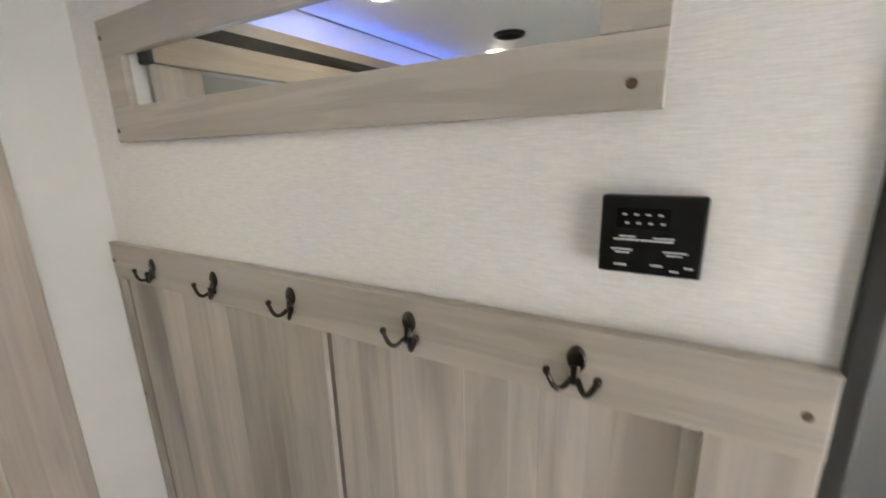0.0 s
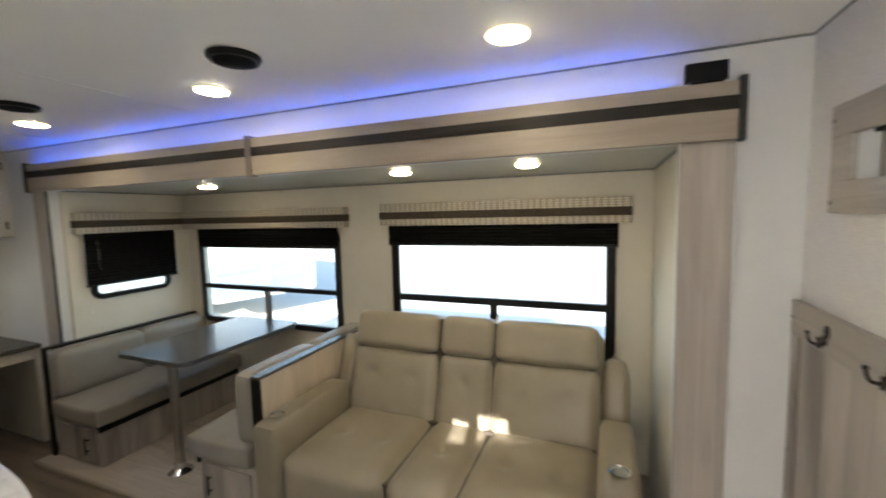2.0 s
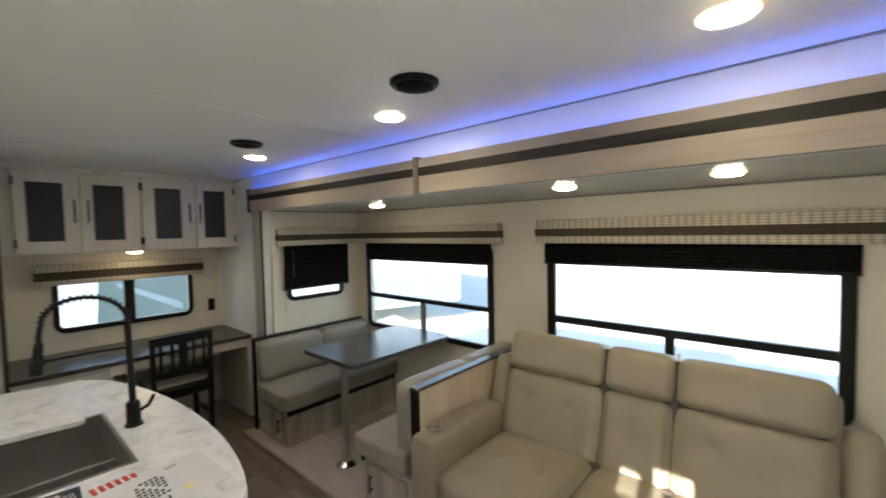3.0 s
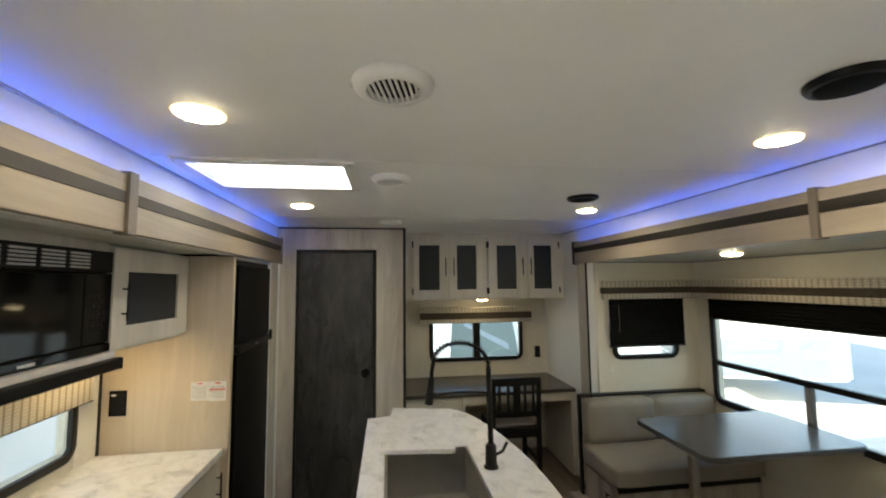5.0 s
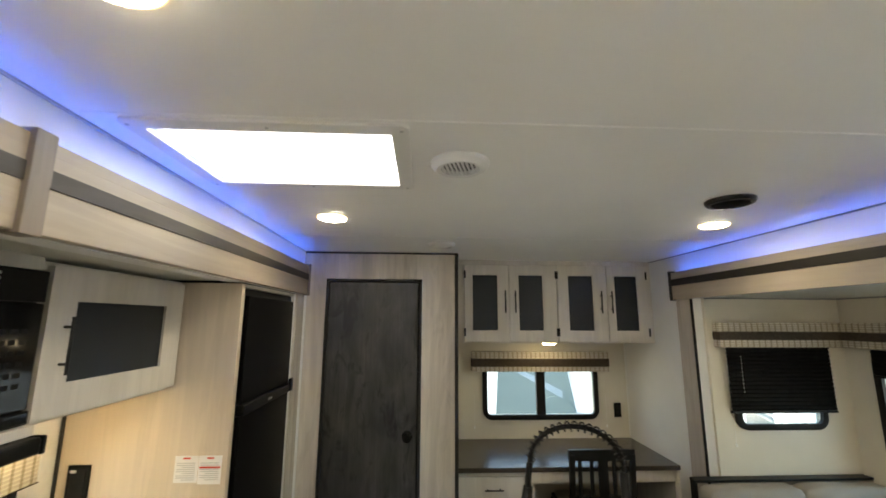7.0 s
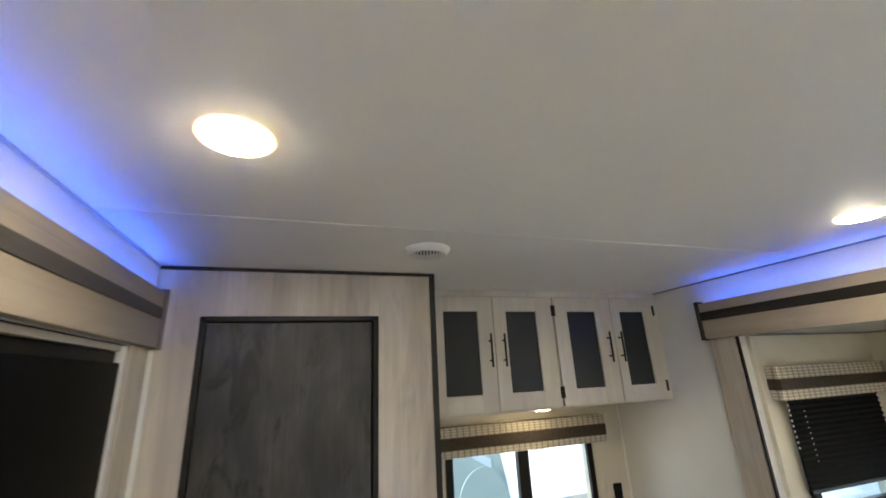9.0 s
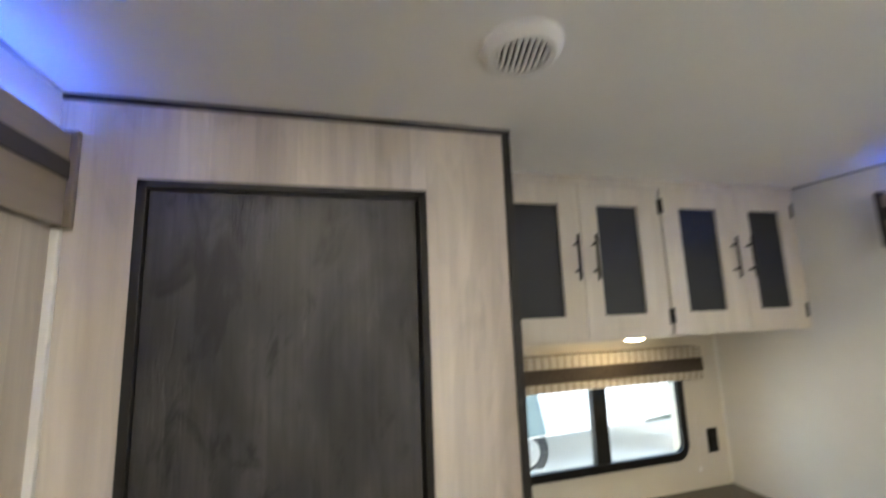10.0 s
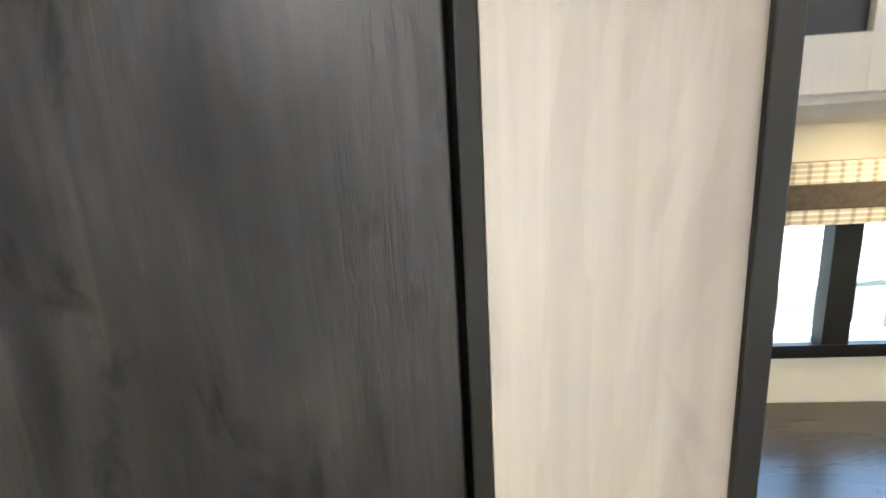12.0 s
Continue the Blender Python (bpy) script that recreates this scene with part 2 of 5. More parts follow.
INK_Y = mottled("yellow_marker", (0.85, 0.80, 0.20), (0.90, 0.85, 0.30), 50, 0.6, bstr=0.0)
TRIM_G = mottled("blue_grey_strip", (0.20, 0.205, 0.21), (0.26, 0.265, 0.27), 20, 0.5)
SCREW = mottled("brown_screw_cap", (0.06, 0.035, 0.022), (0.10, 0.06, 0.04), 60, 0.5)
GROUND = mottled("pale_gravel_ground", (0.62, 0.60, 0.565), (0.71, 0.69, 0.65), 1.5, 0.9, 0.2, bscale=20, bstr=0.5, bdist=0.01)
TRAILER = mottled("white_fibreglass", (0.74, 0.75, 0.75), (0.79, 0.79, 0.78), 1.2, 0.35, bscale=6, bstr=0.05)
TRAILER_B = mottled("grey_blue_fibreglass", (0.20, 0.26, 0.31), (0.24, 0.30, 0.35), 1.2, 0.35, bscale=6, bstr=0.05)
# pale teal darkened in the colour itself, so it reads as siding in shade
TRAILER_T = mottled("shaded_teal_siding", (0.10, 0.14, 0.145), (0.13, 0.17, 0.175), 1.2, 0.4, bscale=6, bstr=0.05)
COVER = mottled("dark_green_cover", (0.042, 0.056, 0.047), (0.055, 0.071, 0.060), 5, 0.7)
RUBBER = mottled("tyre_rubber", (0.02, 0.02, 0.02), (0.035, 0.034, 0.033), 12, 0.8)


def marble(name="white_marbled_laminate", strength=0.55):
    m = mat(name, (0.76, 0.75, 0.73), 0.28)
    v = coords(m, (1, 1, 1))
    big = noise_node(m, v, 9.0, 5, 0.6, 0.4)
    vein = noise_node(m, v, 7.0, 6, 0.62, 0.7)
    c = ramp(m, big, [(0.34, (0.62, 0.612, 0.605)), (0.50, (0.87, 0.862, 0.85)), (0.42, (0.80, 0.793, 0.783))])
    w = ramp(m, vein, [(0.44, (1, 1, 1)), (0.56, (1, 1, 1)), (0.495, (0.80, 0.795, 0.79))])
    c = mixc(m, strength, c, w, "MULTIPLY")
    if strength < 0.5:
        c = mixc(m, 0.65, c, ramp(m, big, [(0.3, (0.70, 0.67, 0.60)), (0.7, (0.76, 0.73, 0.66))]))
    base(m, c)
    return m


MARBLE = marble()
MARBLE_S = marble("cream_marbled_splashback", 0.35)


def table_top():
    m = mat("dark_slate_table_laminate", (0.06, 0.06, 0.062), 0.26, spec=0.9)
    v = coords(m, (1, 1, 1))
    base(m, ramp(m, noise_node(m, v, 14, 6, 0.6, 0.8), [(0.3, (0.045, 0.046, 0.048)), (0.7, (0.085, 0.085, 0.086))]))
    return m


TABLE = table_top()


def stripe_fabric(name="striped_valance_cloth", weave=0.6, light=(0.62, 0.58, 0.50), dark=(0.40, 0.35, 0.28)):
    """Woven cream cloth with fine upright brown stripes."""
    m = mat(name, (0.6, 0.55, 0.45), 0.85, spec=0.2)
    t, n, l, b = nodes_of(m)
    tc, sep, add = n.new("ShaderNodeTexCoord"), n.new("ShaderNodeSeparateXYZ"), n.new("ShaderNodeMath")
    l.new(tc.outputs["Object"], sep.inputs[0])
    l.new(sep.outputs[0], add.inputs[0])
    l.new(sep.outputs[1], add.inputs[1])
    mul, sn = n.new("ShaderNodeMath"), n.new("ShaderNodeMath")
    mul.operation, sn.operation = "MULTIPLY", "SINE"
    mul.inputs[1].default_value = 2 * math.pi / 0.037
    l.new(add.outputs[0], mul.inputs[0])
    l.new(mul.outputs[0], sn.inputs[0])
    z, zs = n.new("ShaderNodeMath"), n.new("ShaderNodeMath")
    z.operation, zs.operation = "MULTIPLY", "SINE"
    z.inputs[1].default_value = 2 * math.pi / 0.0135
    l.new(sep.outputs[2], z.inputs[0])
    l.new(z.outputs[0], zs.inputs[0])
    c = ramp(m, sn.outputs[0], [(0.45, light), (0.80, dark)])
    w = ramp(m, zs.outputs[0], [(0.25, (0.42, 0.39, 0.34)), (0.65, (1.0, 1.0, 1.0))])
    c = mixc(m, weave, c, w, "MULTIPLY")
    base(m, c)
    bump(m, zs.outputs[0], 0.3, 0.001)
    return m


STRIPED = stripe_fabric()
STRIPED_K = stripe_fabric("broad_striped_cloth", 0.30, (0.58, 0.54, 0.46), (0.36, 0.31, 0.23))
BAND = mottled("brown_valance_band", (0.045, 0.035, 0.027), (0.07, 0.056, 0.043), 60, 0.8, 0.2, bscale=300)


def emitter(name, colour, strength):
    m = bpy.data.materials.new(name)
    m.use_nodes = True
    b = m.node_tree.nodes["Principled BSDF"]
    b.inputs["Base Color"].default_value = (0.8, 0.8, 0.78, 1)
    b.inputs["Emission Color"].default_value = (*colour, 1)
    b.inputs["Emission Strength"].default_value = strength
    return m


LENS = emitter("lit_lamp_lens", (1.0, 0.885, 0.66), LAMP)
# emission on the lamps' rims imitates the yellow halo round each lens
LENS_E = emitter("rim_halo_glow", (1.0, 0.66, 0.28), 1.1)
LENS_S = emitter("lit_slide_lamp_lens", (1.0, 0.84, 0.55), LAMP)
LENS_U = emitter("lit_under_cabinet_lens", (1.0, 0.74, 0.38), UNDER)
LENS_N = emitter("lit_desk_lamp_lens", (1.0, 0.80, 0.48), LAMP * 0.4)
LED_M = emitter("blue_led_strip", (0.03, 0.14, 1.0), LED)


def glass(name, tint=(1, 1, 1), frosted=False):
    m = bpy.data.materials.new(name)
    m.use_nodes = True
    t = m.node_tree
    n, l = t.nodes, t.links
    n.remove(n["Principled BSDF"])
    out = n["Material Output"]
    tr, gl, mx, fr = n.new("ShaderNodeBsdfTransparent"), n.new("ShaderNodeBsdfGlossy"), n.new("ShaderNodeMixShader"), n.new("ShaderNodeLayerWeight")
    tr.inputs["Color"].default_value = (*tint, 1)
    gl.inputs["Roughness"].default_value = 0.02
    fr.inputs["Blend"].default_value = 0.08
    if frosted:
        tl = n.new("ShaderNodeBsdfTranslucent")
        tl.inputs["Color"].default_value = (0.9, 0.9, 0.9, 1)
        mx.inputs[0].default_value = 0.8
        l.new(tr.outputs[0], mx.inputs[1])
        l.new(tl.outputs[0], mx.inputs[2])
    else:
        l.new(fr.outputs["Facing"], mx.inputs[0])
        l.new(tr.outputs[0], mx.inputs[1])
        l.new(gl.outputs[0], mx.inputs[2])
    l.new(mx.outputs[0], out.inputs["Surface"])
    return m


GLASS = glass("window_glass", (0.94, 0.97, 0.96))
FROST = glass("frosted_skylight_dome", (0.95, 0.95, 0.95), True)
MIRROR = mat("mirror_silver", (0.86, 0.88, 0.88), 0.015, 1.0)

# ---- building tools ----
ORIGIN = {}


def thing(name, at, label="", category="", group="", kind=""):
    """A top-level thing: an Empty at its base."""
    ob = new(name)
    ob.location = at
    ob.empty_display_size = 0.05
    ORIGIN[ob] = Vector(at)
    return tagged(ob, label, category, group, kind)


def part(name, bm, material, parent=None, label="", smooth=False):
    """Links a bmesh, given in world metres, as one mesh object under a thing or a part."""
    bmesh.ops.recalc_face_normals(bm, faces=bm.faces)
    me = bpy.data.meshes.new(name)
    bm.to_mesh(me)
    bm.free()
    for p in me.polygons:
        p.use_smooth = smooth
    me.materials.append(material)
    ob = new(name, me)
    if parent is not None:
        ob.parent = parent
        ob.matrix_parent_inverse = Matrix.Translation(-ORIGIN.get(parent, Vector((0, 0, 0))))
    if smooth:
        me.set_sharp_from_angle(angle=radians(38))
    return tagged(ob, label)


def setting(name, bm, material, label, category, smooth=False):
    return tagged(part(name, bm, material, None, "", smooth), label, category, "", "structure")


def box(x0, x1, y0, y1, z0, z1, bevel=0.0, seg=2, bm=None):
    """A box with rounded edges, added to bm."""
    one = bmesh.new()
    bmesh.ops.create_cube(one, size=1.0)
    for v in one.verts:
        v.co = ((x0 + x1) / 2 + v.co.x * abs(x1 - x0), (y0 + y1) / 2 + v.co.y * abs(y1 - y0), (z0 + z1) / 2 + v.co.z * abs(z1 - z0))
    if bevel:
        bevel = min(bevel, 0.45 * min(abs(x1 - x0), abs(y1 - y0), abs(z1 - z0)))
        bmesh.ops.bevel(one, geom=one.edges[:] + one.verts[:], offset=bevel, segments=seg, profile=0.6, affect="EDGES")
    return join(bm, one)


def join(bm, one):
    if bm is None:
        return one
    me = bpy.data.meshes.new("tmp")
    one.to_mesh(me)
    one.free()
    bm.from_mesh(me)
    bpy.data.meshes.remove(me)
    return bm


def turned(bm, m):
    bmesh.ops.transform(bm, matrix=m, verts=bm.verts)
    return bm


def lathe(profile, at, axis="z", seg=32, bm=None):
    """Turns a profile of (radius, height) round an axis through at."""
    one = bmesh.new()
    rings = []
    for r, h in profile:
        if r < 1e-6:
            rings.append([one.verts.new((0, 0, h))])
        else:
            rings.append([one.verts.new((r * math.cos(2 * math.pi * i / seg), r * math.sin(2 * math.pi * i / seg), h)) for i in range(seg)])
    for a, b in zip(rings, rings[1:]):
        for i in range(seg):
            j = (i + 1) % seg
            f = [a[i % len(a)], a[j % len(a)], b[j % len(b)], b[i % len(b)]]
            f = list(dict.fromkeys(f))
            if len(f) > 2:
                one.faces.new(f)
    for ring in (rings[0], rings[-1]):
        if len(ring) > 2:
            one.faces.new(ring)
    rot = {"z": Matrix(), "x": Matrix.Rotation(math.pi / 2, 4, "Y"), "y": Matrix.Rotation(-math.pi / 2, 4, "X")}[axis]
    turned(one, Matrix.Translation(at) @ rot)
    return join(bm, one)


def tube(points, r, seg=10, bm=None, r_end=None):
    """A round bar along a line of points."""
    one = bmesh.new()
    pts = [Vector(p) for p in points]
    rings = []
    for i, p in enumerate(pts):
        d = (pts[min(i + 1, len(pts) - 1)] - pts[max(i - 1, 0)]).normalized()
        up = Vector((0, 0, 1)) if abs(d.z) < 0.95 else Vector((0, 1, 0))
        a = d.cross(up).normalized()
        b = d.cross(a)
        rad = r if r_end is None else r + (r_end - r) * i / (len(pts) - 1)
        rings.append([one.verts.new(p + rad * (math.cos(2 * math.pi * k / seg) * a + math.sin(2 * math.pi * k / seg) * b)) for k in range(seg)])
    for a, b in zip(rings, rings[1:]):
        for k in range(seg):
            one.faces.new((a[k], a[(k + 1) % seg], b[(k + 1) % seg], b[k]))
    one.faces.new(rings[0])
    one.faces.new(rings[-1])
    return join(bm, one)


def outline(w, h, r, n=6):
    """A rectangle w by h round 0, 0 with round corners."""
    pts = []
    for cx, cy, a0 in ((w / 2 - r, h / 2 - r, 0), (-w / 2 + r, h / 2 - r, 90), (-w / 2 + r, -h / 2 + r, 180), (w / 2 - r, -h / 2 + r, 270)):
        for k in range(n + 1):
            a = radians(a0 + 90 * k / n)
            pts.append((cx + r * math.cos(a), cy + r * math.sin(a)))
    return pts


def ring(w, h, r, width, depth, place):
    """A frame with round corners: outer size w by h, bars of that width and depth. place maps (u, v, d) to the world."""
    bm = bmesh.new()
    o, i = outline(w, h, r), outline(w - 2 * width, h - 2 * width, max(r - width, 0.004))
    loops = [[bm.verts.new(place(u, v, d)) for u, v in line] for line, d in ((o, 0), (o, depth * 0.8), ([(u * (1 - 0.006 / w * 2), v * (1 - 0.006 / h * 2)) for u, v in o], depth), (i, depth), (i, 0))]
    n = len(o)
    for a, b in zip(loops, loops[1:] + loops[:1]):
        for k in range(n):
            bm.faces.new((a[k], a[(k + 1) % n], b[(k + 1) % n], b[k]))
    return bm


def plate(pts, place, d0, d1):
    """A flat piece with the given outline, from depth d0 to d1."""
    bm = bmesh.new()
    a, b = [bm.verts.new(place(u, v, d0)) for u, v in pts], [bm.verts.new(place(u, v, d1)) for u, v in pts]
    bm.faces.new(a)
    bm.faces.new(b)
    for k in range(len(pts)):
        j = (k + 1) % len(pts)
        bm.faces.new((a[k], a[j], b[j], b[k]))
    return bm


def cushion(x0, x1, y0, y1, z0, z1, r=0.04, puff=0.012, dimples=(), n=14, dent=0.020, bm=None):
    """A stuffed block: round edges, swelling faces, pulled in at the tufts (world points)."""
    one = bmesh.new()
    bmesh.ops.create_cube(one, size=2.0)
    bmesh.ops.subdivide_edges(one, edges=one.edges[:], cuts=n, use_grid_fill=True)
    c = Vector(((x0 + x1) / 2, (y0 + y1) / 2, (z0 + z1) / 2))
    half = Vector((abs(x1 - x0) / 2, abs(y1 - y0) / 2, abs(z1 - z0) / 2))
    r = min(r, min(half) * 0.95)
    for v in one.verts:
        u = v.co.copy()
        p = Vector([u[i] * half[i] for i in range(3)])
        core = Vector([max(-(half[i] - r), min(half[i] - r, p[i])) for i in range(3)])
        d = p - core
        q = core + (d.normalized() * r if d.length > 1e-6 else d)
        for i in range(3):
            j, k = (i + 1) % 3, (i + 2) % 3
            if abs(u[i]) > 0.999:
                q[i] += math.copysign(puff, u[i]) * (1 - u[j] ** 4) * (1 - u[k] ** 4)
        q += Vector((0, 0, 1)) * 0.003 * noise.noise((c + q) * 9)
        w = c + q
        thin = min(range(3), key=lambda i: half[i])
        for t in dimples:
            dist = (w - Vector(t)).length
            if dist < 0.16 and (w[thin] - c[thin]) * (t[thin] - c[thin]) > 0:
                w[thin] -= math.copysign(dent, t[thin] - c[thin]) * (1.25 * math.exp(-(dist / 0.024) ** 2) + 0.4 * math.exp(-(dist / 0.07) ** 2))
        v.co = w
    return join(bm, one)

# ---- the shell ----
H = 2.08                      # ceiling
XR, XL = -1.38, 1.06          # side walls of the body
YE, YD, YN = 0.56, -3.60, -4.38   # hook wall, door wall, nook wall
SX, SY0, SY1, SZ = -2.33, -3.46, 0.24, 1.795   # lounge slide: back, ends, ceiling
KX, KY0, KY1, KZ = 1.70, -3.57, -0.35, 1.80    # kitchen slide
FX, FY = 1.060, -2.720      # front and near face of the refrigerator's cabinet


def wall_hole(name, u0, u1, z0, z1, holes, to_box, material, label):
    """A wall of thick strips with rectangular holes (u0, u1, z0, z1) side by side along u."""
    bm = bmesh.new()
    at = u0
    for a, b, c, d in sorted(holes):
        if a > at:
            to_box(bm, at, a, z0, z1)
        if c > z0:
            to_box(bm, a, b, z0, c)
        if d < z1:
            to_box(bm, a, b, d, z1)
        at = b
    if at < u1:
        to_box(bm, at, u1, z0, z1)
    bmesh.ops.remove_doubles(bm, verts=bm.verts, dist=1e-5)
    return setting(name, bm, material, label, "wall")


def across(x0, x1):
    return lambda bm, a, b, c, d: box(x0, x1, a, b, c, d, bm=bm)


def along(y0, y1):
    return lambda bm, a, b, c, d: box(a, b, y0, y1, c, d, bm=bm)


FLOOR = setting("floor", box(-1.5, 1.2, -4.5, 2.2, -0.08, -0.006), PLANK, "brown wood-look vinyl plank floor", "floor")
setting("floor_slide", box(SX, -1.175, SY0, SY1, -0.004, 0.026), PLANK_LIGHT, "pale wood-look floor of the slide-out", "floor")
setting("floor_kitchen_slide", box(1.02, KX, KY0, KY1, -0.004, 0.026), PLANK_LIGHT, "pale wood-look floor under the kitchen cabinets", "floor")
setting("trim_slide_floor", box(-1.175, -1.155, SY0, SY1, -0.004, 0.028, 0.006), WOOD_PALE_Y, "pale edge strip of the slide-out floor", "trim")
# ceiling with the skylight's hole
SKX0, SKX1, SKY0, SKY1 = 0.379, 0.946, -2.227, -1.870
bm = bmesh.new()
for a in ((-1.5, SKX0, -4.5, 2.2), (SKX1, 1.2, -4.5, 2.2), (SKX0, SKX1, -4.5, SKY0), (SKX0, SKX1, SKY1, 2.2)):
    box(a[0], a[1], a[2], a[3], H, H + 0.016, bm=bm)
for y in (-1.82, -3.09):
    box(XR, XL, y - 0.009, y + 0.009, H - 0.0016, H, 0.0007, bm=bm)
setting("ceiling", bm, CEIL, "white ceiling boards with thin joint strips", "ceiling")
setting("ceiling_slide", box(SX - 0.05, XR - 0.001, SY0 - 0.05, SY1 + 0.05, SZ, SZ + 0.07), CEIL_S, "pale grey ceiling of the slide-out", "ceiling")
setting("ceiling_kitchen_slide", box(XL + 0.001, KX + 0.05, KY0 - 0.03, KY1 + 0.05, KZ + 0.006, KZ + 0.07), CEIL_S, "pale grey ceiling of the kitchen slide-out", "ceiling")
# body walls
wall_hole("wall_lounge_side", YN, YE + 0.04, 0, H, [(SY0 - 0.02, 0.22, -0.0, 1.79)], across(XR - 0.07, XR), WALL_W, "white board wall round the slide-out opening")
wall_hole("wall_kitchen_side", -3.7, 2.2, 0, H, [(KY0, KY1, -0.0, 1.80), (-0.28, 0.40, 0.0, 1.95)], across(XL, XL + 0.07), WALL_W, "white board wall round the kitchen slide-out")
wall_hole("wall_hooks", XR, 0.186, 0, H, [], along(YE, YE + 0.045), LINEN, "cream linen-textured wall with hooks and mirror")
setting("trim_hook_wall_end", box(0.186, 0.208, YE - 0.012, YE + 0.055, 0, H, 0.003), WOOD_TRIM, "dark strip on the end of the hook wall", "trim")
wall_hole("wall_back_room", -1.45, 1.13, 0, H, [(0.35, 0.85, 1.0, 1.6)], along(2.0, 2.05), WALL_W, "plain white wall of the rear room with a frosted window")
w7 = thing("window_7", (0.6, 2.0, 1.0), "frosted window of the rear room", "window", "", "structure")
part("window_frame", ring(0.54, 0.64, 0.05, 0.03, 0.02, lambda u, v, d: (0.6 - u, 2.0 - d, 1.3 + v)), BLACK_F, w7, "", True)
part("pane", box(0.35, 0.85, 2.02, 2.024, 1.0, 1.6), FROST, w7)
setting("wall_back_room_side", box(-1.43, -1.38, 0.605, 2.0, 0, H), WALL_W, "plain white side wall of the rear room", "wall")
wall_hole("wall_slide_back", SY0 - 0.05, SY1 + 0.05, -0.05, SZ, [(-3.27, -1.86, 0.72, 1.45), (-1.37, 0.02, 0.72, 1.47)], across(SX - 0.05, SX), WALL, "cream back wall of the slide-out with two windows")
wall_hole("wall_slide_far_end", SX, XR - 0.07, -0.05, SZ, [(-2.13, -1.59, 1.03, 1.46)], along(SY0 - 0.05, SY0), WALL, "cream end wall of the slide-out with a small window")
setting("wall_slide_near_end", box(SX, XR - 0.07, SY1, SY1 + 0.05, -0.05, SZ), WALL, "cream end wall beside the sofa", "wall")
wall_hole("wall_nook", -1.45, 0.15, 0, H, [(-1.10, -0.22, 0.90, 1.30)], along(YN - 0.05, YN), WALL, "cream wall behind the desk with a window")
setting("wall_nook_partition", box(0.084, 0.13, YN, YD - 0.04, 0, H), WALL, "cream partition beside the desk", "wall")
# kitchen slide
wall_hole("wall_kitchen_back", KY0 - 0.03, KY1 + 0.05, 0.0, KZ, [(-2.53, -1.31, 0.86, 1.16)], across(KX, KX + 0.05), WALL, "pale backsplash wall of the kitchen with a window")
setting("wall_kitchen_far_end", box(XL + 0.07, KX, KY0 - 0.03, KY0, 0, KZ), WALL, "cream end wall of the kitchen slide-out", "wall")
setting("wall_kitchen_near_end", box(XL + 0.07, KX, KY1, KY1 + 0.03, 0, KZ), WALL, "plain near end wall of the kitchen slide-out", "wall")
# rooms past the door wall
setting("wall_past_door", box(0.084, 1.13, -5.0, -4.95, 0, H), WALL_W, "plain wall behind the closed door", "wall")
# door wall: planked panels round the door
DX0, DX1, DZ = 0.309, 0.918, 1.905


def door_wall():
    w = thing("wall_door", (0.6, YD, 0), "pale whitewashed wood panel wall round the charcoal door", "wall", "", "structure")
    part("panel", box(0.0995, DX0 - 0.001, YD - 0.045, YD, 0.0, H - 0.012), WOOD_PALE, w)
    part("panel", box(DX1 + 0.001, XL, YD - 0.045, YD, 0.0, H - 0.012), WOOD_PALE, w)
    part("panel", box(DX0 - 0.001, DX1 + 0.001, YD - 0.045, YD, DZ + 0.001, H - 0.012), WOOD_PALE, w)


door_wall()
setting("trim_door_wall_top", box(0.078, XL - 0.002, YD - 0.05, YD + 0.008, H - 0.013, H - 0.001, 0.002), WOOD_TRIM, "dark strip along the ceiling over the door", "trim")
setting("trim_door_wall_edge", box(0.078, 0.100, YD - 0.05, YD + 0.006, 0, H - 0.013, 0.002), WOOD_TRIM, "dark corner strip on the end of the panel wall", "trim")


def bedroom_door():
    d = thing("door_1", ((DX0 + DX1) / 2, YD, 0), "closed charcoal wood-grain door in a dark frame", "door", "", "structure")
    f = 0.018
    bm = box(DX0, DX0 + f, YD - 0.05, YD + 0.005, 0, DZ, 0.002)
    box(DX1 - f, DX1, YD - 0.05, YD + 0.005, 0, DZ, 0.002, bm=bm)
    box(DX0, DX1, YD - 0.05, YD + 0.005, DZ - f, DZ, 0.002, bm=bm)
    part("door_frame", bm, WOOD_TRIM, d)
    part("door_stop", box(DX0 + f, DX1 - f, YD - 0.065, YD - 0.048, 0.0, DZ - f), BLACK, d)
    part("door_leaf", box(DX0 + f + 0.008, DX1 - f - 0.003, YD - 0.045, YD - 0.003, 0.012, DZ - f - 0.004, 0.0025), WOOD_DOOR, d)
    k = lathe([(0.0, 0.0), (0.031, 0.0), (0.031, 0.004), (0.026, 0.009), (0.011, 0.011), (0.010, 0.026), (0.019, 0.031), (0.026, 0.042), (0.0265, 0.052), (0.021, 0.061), (0.010, 0.065), (0.0, 0.0655)], (0.391, YD - 0.003, 0.955), "y", 28)
    part("door_knob", k, GLOSS_B, d, "glossy black round knob", True)
    part("latch_plate", box(DX0 + 0.0205, DX0 + 0.0235, YD - 0.03, YD + 0.001, 0.91, 0.98, 0.001), BLACK_M, d)


bedroom_door()
